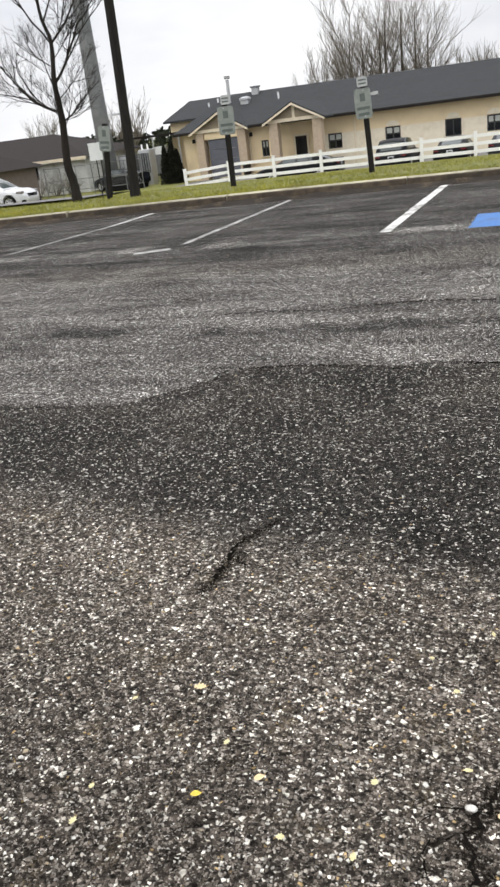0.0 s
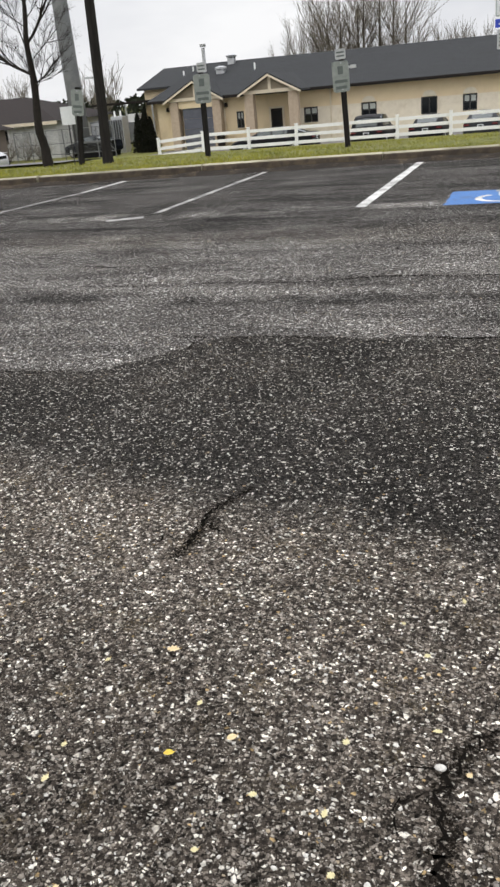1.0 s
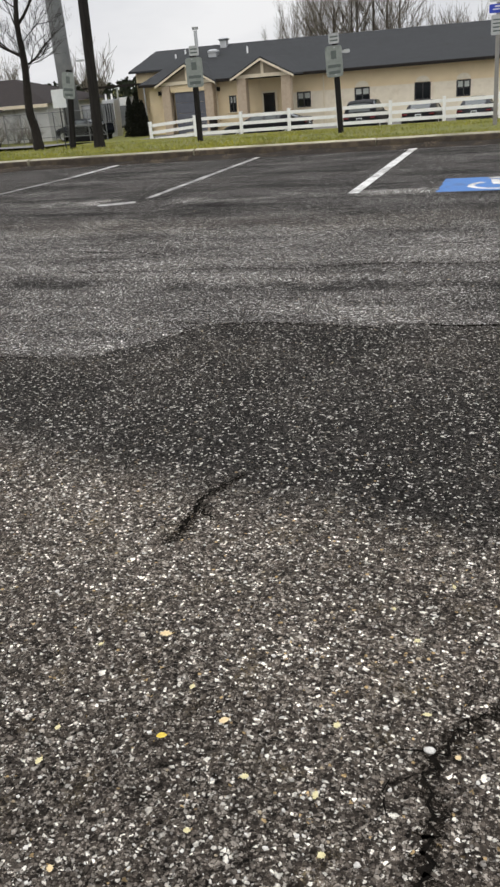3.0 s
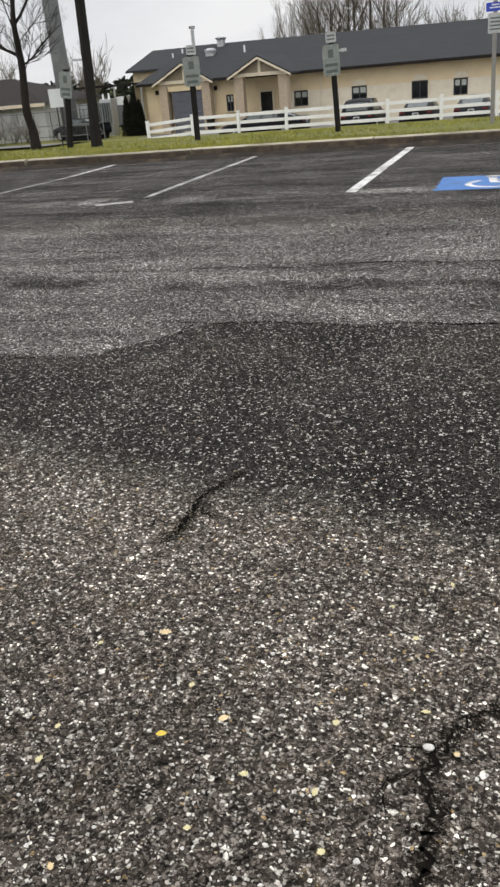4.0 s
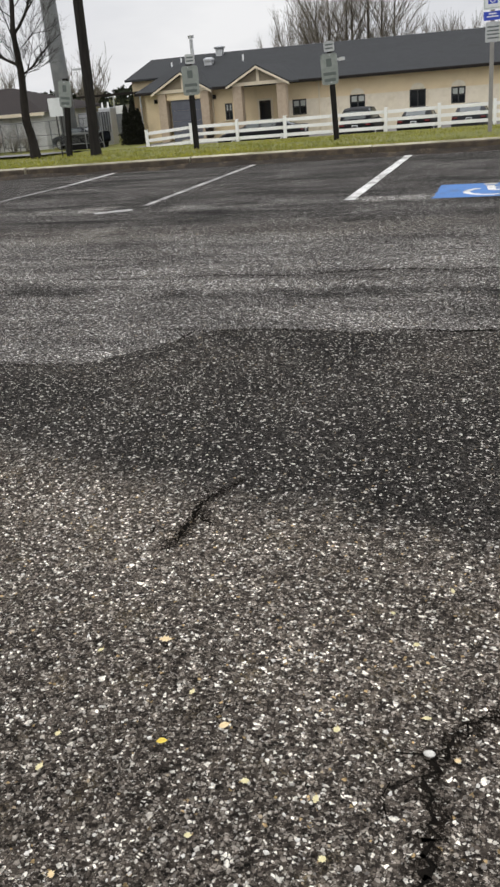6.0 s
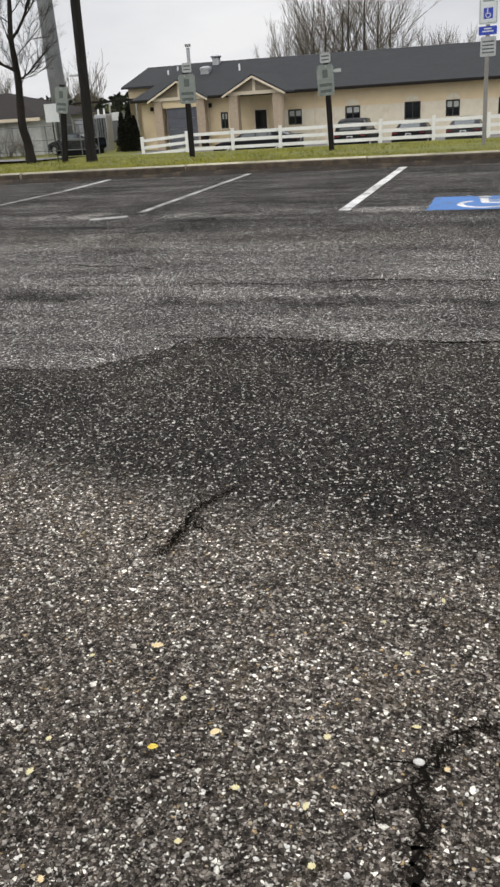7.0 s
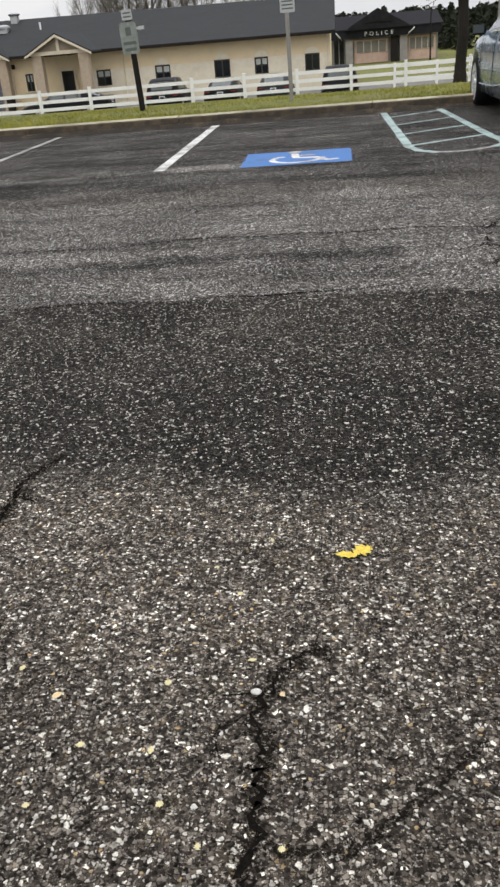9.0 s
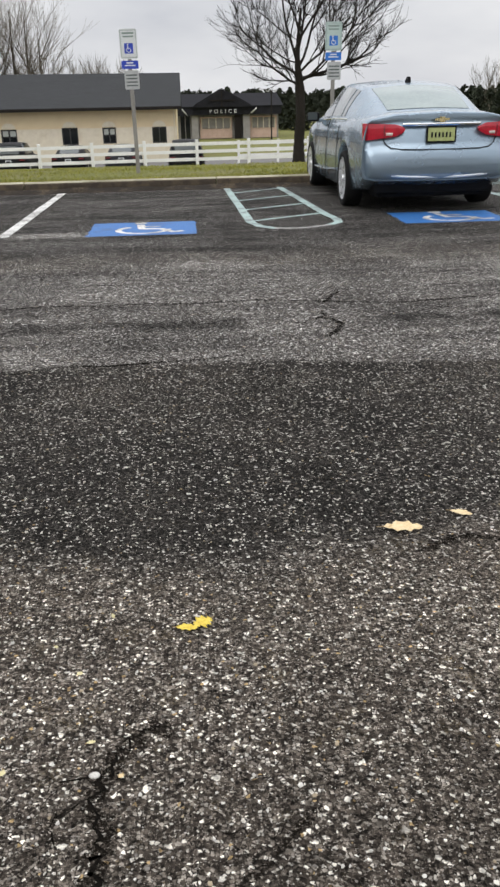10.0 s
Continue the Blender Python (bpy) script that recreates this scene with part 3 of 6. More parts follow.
fence("white vinyl three-rail fence along the grass slope", -17.8, 11, 2.31, 39.0, lambda x: (-1.42 if x > -17 else -1.56) + 0.006 * (x + 17.8), "fences")
fence("white vinyl three-rail fence across the lower field", 3.2, 10, 2.3, lambda x: 50.0 + 0.12 * (x - 3.2), lambda x: -1.8, "fences")
fence_turn = fence("white vinyl fence running back from the slope", 5.3, 3, 0.9, lambda x: 39.0 + 4.2 * (x - 5.3), lambda x: -1.28 - 0.14 * (x - 5.3), "fences")

# ---- more paint on the lot ----
def symbol_strokes(bm, x0, y0, w, h, z):
    """The wheelchair mark in bars: a wheel arc, a back, a leg and a head block."""
    def at(u, v):
        return (x0 + u * w, y0 + v * h)
    arc = [at(0.50 + 0.23 * math.cos(a), 0.38 + 0.26 * math.sin(a)) for a in [radians(125 + 10 * k) for k in range(25)]]
    ribbon(arc, 0.075, z, bm, 0.004, 0.03)
    ribbon([at(0.46, 0.80), at(0.49, 0.45), at(0.68, 0.42)], 0.085, z + 0.0008, bm, 0.004, 0.03)
    ribbon([at(0.66, 0.44), at(0.78, 0.17), at(0.88, 0.22)], 0.075, z + 0.0016, bm, 0.004, 0.03)
    ribbon([at(0.47, 0.62), at(0.66, 0.60)], 0.06, z + 0.0024, bm, 0.004, 0.03)
    ribbon([at(0.40, 0.90), at(0.52, 0.90)], 0.12, z + 0.0032, bm, 0.004, 0.03)
    return bm


def blue_pad(x0, x1, y0, y1):
    pad = thing("blue_parking_pad", "blue accessible-parking pad painted on asphalt with white symbol", "road marking", group="accessible parking pads", kind="structure")
    part("pad", ribbon([((x0 + x1) / 2, y0), ((x0 + x1) / 2, y1)], x1 - x0, 0.003, None, 0.012, 0.05), BLUE_PAINT, pad)
    part("symbol", symbol_strokes(bmesh.new(), x0, y0, x1 - x0, y1 - y0, 0.005), WHITE_PAINT, pad, "white wheelchair symbol")


blue_pad(-0.90, 0.245, 9.02, 10.02)
blue_pad(2.52, 3.70, 9.30, 10.22)


def aisle(x0, x1, y0, y1, label):
    a = thing("access_aisle", label, "road marking", group="access aisles", kind="structure")
    part("edge_line", ribbon([(x0, y1), (x0 + 0.08, y0 + 0.55), (x0 + 0.16, y0 + 0.2), (x0 + 0.32, y0)], 0.10, 0.004, None, 0.006), PALE_PAINT, a)
    part("edge_line", ribbon([(x1 - 0.12, y1 + 0.02), (x1 + 0.08, y0 + 1.0), (x1 + 0.13, y0 + 0.62), (x1 + 0.10, y0 + 0.34), (x1 - 0.02, y0 + 0.16)], 0.10, 0.004, None, 0.006), PALE_PAINT, a)
    part("edge_line", ribbon([(x0 + 0.3, y0 + 0.0), (x0 + 0.6, y0 - 0.02), (x1 - 0.02, y0 + 0.14)], 0.10, 0.0048, None, 0.012), FAINT_PAINT, a)
    part("edge_line", ribbon([(x0 + 0.06, y1 - 0.05), (x1 - 0.16, y1 - 0.02)], 0.09, 0.0052, None, 0.006), PALE_PAINT, a)
    for i in range(4):
        f = (i + 0.75) / 4.6
        y = y1 + (y0 - y1) * f
        part("hatch_bar", ribbon([(x0 + 0.05, y - 0.32), (x1 - 0.08 + 0.18 * f, y + 0.28)], 0.075, 0.0056, None, 0.006), PALE_PAINT, a)


aisle(0.78, 1.72, 9.22, 14.15, "faded green-white hatched access aisle on asphalt")
aisle(4.42, 5.35, 9.22, 14.15, "faded hatched access aisle beside the blue car")

# ---- dirt washed against the kerb, heaped up to shade its face ----
LITTER_SHADE = worn_paint("kerb_litter_shade", (0.020, 0.014, 0.009), (0.085, 0.062, 0.038), 0.74, 0.95, 40)
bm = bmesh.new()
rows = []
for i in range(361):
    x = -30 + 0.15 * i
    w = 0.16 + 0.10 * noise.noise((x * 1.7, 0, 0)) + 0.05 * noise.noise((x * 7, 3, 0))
    # raised so the dark colour stands in for shade on the kerb face
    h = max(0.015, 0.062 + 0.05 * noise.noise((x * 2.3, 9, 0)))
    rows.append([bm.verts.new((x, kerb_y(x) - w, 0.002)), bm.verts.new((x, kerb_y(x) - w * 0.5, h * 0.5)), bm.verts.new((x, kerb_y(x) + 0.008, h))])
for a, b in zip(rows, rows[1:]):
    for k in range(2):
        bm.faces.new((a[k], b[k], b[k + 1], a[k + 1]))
setting("gutter_dirt_shade", bm, LITTER_SHADE, "dark wet leaf litter along the kerb foot, heaped up as shade on its face", "dirt")

# ---- cracks, stones and leaves on the lot ----
CRACK = surf("crack_dirt", (0.004, 0.004, 0.0035), (0.014, 0.012, 0.010), 40, 1.0, 0.9, 160, spec=0.0)


def dirt_halo(name):
    """Loose dark crumbs over the asphalt, with gaps."""
    m, n, l, p = nodes_of(name)
    v = n.new("ShaderNodeTexCoord").outputs["Object"]
    a = smooth(n, l, noise_node(n, l, v, 130, 4, 0.75), 0.47, 0.55)
    p.inputs["Base Color"].default_value = (0.012, 0.010, 0.008, 1)
    p.inputs["Roughness"].default_value, p.inputs["Specular IOR Level"].default_value = 1.0, 0.0
    l.new(a, p.inputs["Alpha"])
    return m


DIRT_HALO = dirt_halo("crack_crumbs")


CRACK_LINES = []


def crack(points, width, rough=0.35, twigs=0, halo=0.0):
    """A broken dark gap that wanders along points, in short pieces of changing width."""
    bm = bmesh.new()
    def run(pts, w0):
        line = []
        for (x0, y0), (x1, y1) in zip(pts, pts[1:]):
            k = max(2, int(math.hypot(x1 - x0, y1 - y0) / 0.012))
            for i in range(k):
                f = i / k
                line.append((x0 + (x1 - x0) * f + random.uniform(-1, 1) * rough * 0.02, y0 + (y1 - y0) * f + random.uniform(-1, 1) * rough * 0.02))
        line.append(pts[-1])
        last = None
        for i, (x, y) in enumerate(line):
            a, b = line[max(0, i - 1)], line[min(len(line) - 1, i + 1)]
            d = math.hypot(b[0] - a[0], b[1] - a[1]) or 1
            nx, ny = -(b[1] - a[1]) / d, (b[0] - a[0]) / d
            gap = max(0.0, min(1.3, 0.62 + 1.5 * noise.noise((x * 2.6, y * 2.6, 7.0))))
            taper = gap * min(1, 4 * i / len(line) + 0.15, 4 * (len(line) - 1 - i) / len(line) + 0.15)
            u, v = w0 * taper * random.uniform(0.02, 0.5) * (2.2 if random.random() < 0.12 else 1), w0 * taper * random.uniform(0.02, 0.5) * (2.2 if random.random() < 0.12 else 1)
            now = [bm.verts.new((x + nx * u, y + ny * u, 0.0018)), bm.verts.new((x - nx * v, y - ny * v, 0.0018))]
            if last:
                bm.faces.new((last[0], last[1], now[1], now[0]))
            last = now
        return line
    line = run(points, width)
    CRACK_LINES.extend(line)
    if halo:
        setting("crack_dirt", ribbon(points, halo, 0.0012, None, halo * 0.45, 0.009), DIRT_HALO, "dark crumbled dirt along the asphalt crack", "dirt")
    for _ in range(twigs):
        x, y = random.choice(line)
        a = random.uniform(0, 6.28)
        run([(x, y), (x + 0.07 * math.cos(a), y + 0.07 * math.sin(a)), (x + 0.13 * math.cos(a + 0.5), y + 0.13 * math.sin(a + 0.5))], width * 0.45)
    setting("asphalt_crack", bm, CRACK, "dark open crack in the worn asphalt", "crack")


crack([(-0.81, 2.70), (-0.838, 2.632), (-0.862, 2.586), (-0.878, 2.543), (-0.891, 2.503), (-0.883, 2.456), (-0.884, 2.39), (-0.881, 2.32), (-0.881, 2.26), (-0.9, 2.225)], 0.0150, 0.5, 2, 0.036)
crack([(-0.883, 2.456), (-0.851, 2.425), (-0.806, 2.396)], 0.0110, 0.5, 1, 0.02)
crack([(0.08, 1.745), (0.01, 1.735), (-0.03, 1.67), (-0.062, 1.60), (-0.066, 1.54), (-0.045, 1.48), (-0.055, 1.38), (-0.05, 1.29), (-0.06, 1.2), (-0.04, 1.1)], 0.0200, 0.8, 4, 0.036)
crack([(-0.05, 1.29), (0.0, 1.265), (0.10, 1.26), (0.18, 1.32), (0.27, 1.40), (0.36, 1.50)], 0.0065, 0.9, 2, 0.018)
crack([(-1.67, 4.19), (-1.67, 4.31), (-1.64, 4.407)], 0.0200, 0.7, 1, 0.03)
crack([(-1.854, 4.428), (-1.545, 4.389), (-1.3, 4.433), (-1.047, 4.428), (-0.798, 4.396)], 0.0200, 0.8, 3, 0.03)
crack([(-0.75, 4.351), (-0.646, 4.422), (-0.498, 4.461), (-0.307, 4.434), (-0.073, 4.462), (0.2, 4.49), (0.42, 4.54)], 0.0230, 0.7, 4, 0.03)
crack([(-2.875, 4.362), (-2.655, 4.424), (-2.468, 4.407)], 0.0140, 0.8, 2)
crack([(-3.2, 3.62), (-2.5, 3.76), (-2.02, 3.80)], 0.0176, 0.6, 2)
crack([(-2.253, 5.684), (-1.874, 5.736), (-1.533, 5.697), (-1.256, 5.751), (-0.991, 5.849), (-0.688, 5.854), (-0.439, 5.817), (-0.134, 5.854), (0.16, 5.80), (0.6, 5.86), (1.1, 5.72), (1.55, 5.62), (2.3, 5.76), (3.2, 5.70)], 0.0230, 0.9, 8, 0.032)
crack([(-3.38, 5.612), (-2.922, 5.642), (-2.46, 5.624)], 0.0170, 0.8, 2)
crack([(-2.815, 6.565), (-2.586, 6.664), (-2.294, 6.59)], 0.0200, 0.8, 2)
crack([(-3.594, 6.379), (-3.167, 6.303), (-2.908, 6.325), (-2.659, 6.209)], 0.0240, 0.8, 2, 0.05)
crack([(-1.326, 6.291), (-1.219, 6.456), (-1.025, 6.648), (-0.967, 7.02)], 0.0200, 0.9, 2)
crack([(-0.649, 6.578), (-0.449, 6.475), (-0.216, 6.531)], 0.0200, 0.9, 2)
crack([(0.62, 5.24), (0.82, 5.20), (0.96, 5.28), (1.0, 5.42), (1.05, 5.55), (1.02, 5.68)], 0.0130, 1.2, 4)
crack([(1.2, 5.9), (1.3, 6.15), (1.26, 6.45), (0.8, 6.42), (0.2, 6.38)], 0.0110, 1.2, 3)
crack([(1.55, 5.35), (1.8, 5.46), (2.1, 5.42), (2.32, 5.30), (2.4, 5.06)], 0.0150, 1.0, 3)
crack([(1.30, 4.85), (1.5, 4.78), (1.85, 4.60), (2.4, 4.66), (2.9, 4.5)], 0.0192, 0.7, 4)
crack([(1.0, 5.28), (1.06, 5.12), (1.0, 4.95), (0.92, 4.84)], 0.0180, 1.2, 3, 0.04)
crack([(1.02, 5.68), (1.15, 5.92), (1.2, 6.1)], 0.0200, 1.2, 2, 0.03)
crack([(0.80, 2.42), (0.95, 2.50), (1.12, 2.46), (1.35, 2.52), (1.7, 2.44)], 0.0130, 0.8, 2, 0.03)
crack([(-0.5, 6.6), (0.2, 6.75), (0.9, 6.6), (1.7, 6.72), (2.6, 6.6)], 0.0176, 0.9, 6)

PEBBLE = surf("pale_pebble", (0.36, 0.34, 0.30), (0.82, 0.79, 0.72), 60, 0.75, 0.3, 300)
PEBBLE_GREY = surf("grey_pebble", (0.07, 0.062, 0.053), (0.24, 0.22, 0.195), 60, 0.8, 0.3, 300)
PEBBLE_TAN = surf("tan_pebble", (0.24, 0.18, 0.11), (0.46, 0.39, 0.27), 60, 0.75, 0.3, 300)


def gravel(name, count, lo, hi, material, label, seed):
    rnd = random.Random(seed)
    verts, faces = [], []
    gaps = {(round(a / 0.02) + i, round(b / 0.02) + j) for a, b in CRACK_LINES if b < 3 for i in (-1, 0, 1) for j in (-1, 0, 1)}
    for _ in range(count):
        y = 0.95 + 7.5 * rnd.random() ** 1.9
        x = 0.16 * (y - 2) + rnd.uniform(-0.45, 0.45) * (y + 0.6) * 1.15 - 0.15
        if (round(x / 0.02), round(y / 0.02)) in gaps:
            continue
        r = (lo + (hi - lo) * rnd.random() ** 1.8) * (1 + 0.05 * y)
        k = rnd.randint(4, 6)
        a0, st = rnd.uniform(0, 6.28), rnd.uniform(0.45, 1.0)
        ca, sa = math.cos(a0), math.sin(a0)
        ring = []
        for i in range(k):
            a = 2 * math.pi * i / k
            u, v = r * math.cos(a) * rnd.uniform(0.55, 1.3), r * st * math.sin(a) * rnd.uniform(0.55, 1.3)
            ring.append((x + u * ca - v * sa, y + u * sa + v * ca))
        base = len(verts)
        verts += [(px, py, -0.002) for px, py in ring]
        verts += [(x + (px - x) * 0.72, y + (py - y) * 0.72, r * 0.30 * rnd.uniform(0.7, 1.3)) for px, py in ring]
        for i in range(k):
            j = (i + 1) % k
            faces.append((base + i, base + j, base + k + j, base + k + i))
        faces.append(tuple(base + k + i for i in range(k)))
    me = bpy.data.meshes.new(name)
    me.from_pydata(verts, [], faces)
    me.materials.append(material)
    tagged(new(name, me), label, "aggregate", kind="stuff")


gravel("pale_aggregate", 3000, 0.0022, 0.0072, PEBBLE, "pale stone chips set in the worn asphalt", 3)
gravel("grey_aggregate", 7000, 0.0022, 0.0055, PEBBLE_GREY, "grey stone chips set in the worn asphalt", 4)
gravel("tan_aggregate", 420, 0.003, 0.0080, PEBBLE_TAN, "tan stone chips set in the worn asphalt", 5)

LEAF_Y = surf("yellow_leaf", (0.58, 0.38, 0.02), (0.80, 0.62, 0.10), 90, 0.6, 0.4, 240, dirt=(0.16, 0.09, 0.02), dirt_scale=70)
LEAF_PALE = surf("pale_dry_leaf", (0.60, 0.44, 0.22), (0.74, 0.60, 0.36), 60, 0.6, 0.2, 200, dirt=(0.40, 0.25, 0.10), dirt_scale=40)
LEAF_CREAM = surf("cream_leaf_scrap", (0.56, 0.49, 0.24), (0.72, 0.66, 0.40), 90, 0.6, 0.3, 240, dirt=(0.34, 0.26, 0.10), dirt_scale=80)
LEAF_BROWN = surf("brown_leaf", (0.24, 0.15, 0.06), (0.38, 0.26, 0.10), 60, 0.7, 0.2, 200)


def leaf(x, y, length, width, turn, material, label, lobes=0.0):
    """A flat fallen leaf, slightly cupped, with a rib."""
    lf = thing("fallen_leaf", label, "leaf", (x, y, 0.004), turn, group="fallen leaves")
    bm = bmesh.new()
    k = 9
    mid = [bm.verts.new((-length / 2 + length * i / k, 0, 0.003)) for i in range(k + 1)]
    for s in (1, -1):
        edge = []
        for i in range(k + 1):
            f = i / k
            w = width / 2 * math.sin(math.pi * min(1, f * 0.96 + 0.04)) ** 0.7 * (1 + lobes * math.sin(f * 22)) * random.uniform(0.85, 1.1)
            edge.append(bm.verts.new((-length / 2 + length * f, s * max(w, 0.0008), 0.003 + 0.10 * w)))
        for i in range(k):
            bm.faces.new((mid[i], mid[i + 1], edge[i + 1], edge[i]))
    part("blade", bm, material, lf)
    part("stalk", tube([((length / 2, 0, 0.003), 0.0012), ((length / 2 + length * 0.18, 0.004, 0.004), 0.0008)], 5), LEAF_BROWN, lf)


leaf(0.155, 2.12, 0.052, 0.046, 30, LEAF_Y, "bright yellow lobed leaf lying on the asphalt", 0.5)
leaf(0.112, 2.10, 0.056, 0.028, 170, LEAF_Y, "small bright yellow leaf lying on the asphalt", 0.3)
leaf(0.79, 2.565, 0.120, 0.062, 172, LEAF_PALE, "pale tan leaf lying flat on the asphalt", 0.35)
leaf(1.0, 2.64, 0.070, 0.034, 150, LEAF_PALE, "pale curled leaf lying on the asphalt", 0.2)
leaf(-0.722, 1.84, 0.030, 0.020, 10, LEAF_PALE, "small pale yellow leaf on the asphalt", 0.4)
leaf(-0.597, 1.53, 0.022, 0.015, 20, LEAF_Y, "tiny amber leaf on the asphalt")
leaf(-0.487, 1.60, 0.022, 0.017, 40, LEAF_PALE, "tiny pale leaf on the asphalt")
for x, y in ((-0.4, 1.47), (-0.14, 1.94), (-0.21, 2.05), (-0.81, 1.41), (-0.82, 1.5), (-0.22, 1.34), (-0.59, 1.68), (-0.86, 1.77), (-0.08, 2.17), (-0.02, 1.61), (-0.66, 1.2), (-0.26, 1.46), (-0.09, 1.71), (-0.14, 1.26), (0.0, 1.26), (-0.46, 1.33), (-0.26, 1.64)):
    leaf(x, y, random.uniform(0.012, 0.021), random.uniform(0.010, 0.016), random.uniform(0, 360), random.choice((LEAF_PALE, LEAF_CREAM, LEAF_CREAM)), "tiny torn yellow leaf scrap on the asphalt", 0.4)
stone = thing("pebble", "single white pebble lying on the asphalt", "pebble", (-0.074, 1.62, 0))
bm = bmesh.new()
bmesh.ops.create_icosphere(bm, subdivisions=2, radius=1)
for q in bm.verts:
    q.co = Vector((q.co.x * 0.012, q.co.y * 0.008, 0.003 + q.co.z * 0.006)) * (1 + 0.15 * noise.noise(q.co * 2))
part("stone", bm, PEBBLE, stone, smooth_faces=True)

# ---- grass blades along the kerb and slope ----
BLADE = surf("grass_blades", (0.075, 0.10, 0.013), (0.37, 0.35, 0.045), 1.6, 0.8, 0.0, 30, dirt=(0.27, 0.205, 0.09), dirt_scale=1.1)
rnd = random.Random(11)
verts, faces = [], []
for _ in range(34000):
    x = rnd.uniform(-16, 9)
    y = kerb_y(x) + 0.15 + 12 * rnd.random() ** 2.2
    z = ground_z(y) - 0.02 + 0.035 * noise.noise((x * 0.35, y * 0.3, 0))
    h, a = rnd.uniform(0.015, 0.055) * (0.8 + 0.7 * abs(noise.noise((x * 1.3, y * 1.3, 2)))), rnd.uniform(0, 3.14)
    w, ln = rnd.uniform(0.008, 0.018), rnd.uniform(-0.05, 0.05)
    b = len(verts)
    verts += [(x - w * math.cos(a), y - w * math.sin(a), z), (x + w * math.cos(a), y + w * math.sin(a), z), (x + ln, y + ln * 0.5, z + 0.02 + h)]
    faces.append((b, b + 1, b + 2))
me = bpy.data.meshes.new("grass")
me.from_pydata(verts, [], faces)
me.materials.append(BLADE)
tagged(new("grass", me), "tufted green and straw-coloured winter grass", "grass", kind="stuff")

# ---- signs and poles on the verge ----
SIGN_WHITE = surf("sign_white", (0.62, 0.64, 0.64), (0.72, 0.74, 0.74), 6, 0.45, 0.03, 90)
SIGN_BLUE = surf("sign_blue", (0.015, 0.04, 0.36), (0.025, 0.06, 0.45), 6, 0.45, 0.03)
SIGN_GREEN = surf("sign_green", (0.20, 0.26, 0.235), (0.25, 0.31, 0.28), 6, 0.45, 0.03)
SIGN_AGED = surf("sign_aged_green", (0.17, 0.19, 0.175), (0.26, 0.28, 0.26), 9, 0.5, 0.05, 60, dirt=(0.09, 0.11, 0.095), dirt_scale=8)
SIGN_INK = surf("sign_ink", (0.07, 0.085, 0.08), (0.10, 0.118, 0.11), 9, 0.5, 0.0)
SIGN_GREY = surf("sign_grey", (0.36, 0.37, 0.37), (0.48, 0.49, 0.49), 8, 0.5, 0.05)
WOOD_DARK = surf("dark_treated_wood", (0.009, 0.0084, 0.0078), (0.025, 0.0225, 0.02), 5, 0.95, 0.6, 40, stretch=(6, 6, 0.6), piece=0.15, spec=0.15)
POST_STEEL = surf("dull_post_steel", (0.20, 0.19, 0.175), (0.30, 0.285, 0.265), 6, 0.6, 0.2, 60, metal=0.3)
STEEL_GREY = surf("weathered_grey_steel", (0.10, 0.105, 0.107), (0.19, 0.195, 0.195), 1.2, 0.6, 0.15, 25, dirt=(0.13, 0.13, 0.135), dirt_scale=0.5)


def rounded_plate(w, h, y0, y1, r=0.03):
    pts = []
    for cx, cz, a0 in ((w / 2 - r, h - r, 0), (-w / 2 + r, h - r, 90), (-w / 2 + r, r, 180), (w / 2 - r, r, 270)):
        pts += [(cx + r * math.cos(radians(a0 + k * 30)), cz + r * math.sin(radians(a0 + k * 30))) for k in range(4)]
    return prism(pts, y0, y1)


def lift(bm, x, z):
    for q in bm.verts:
        q.co += Vector((x, 0, z))
    return bm


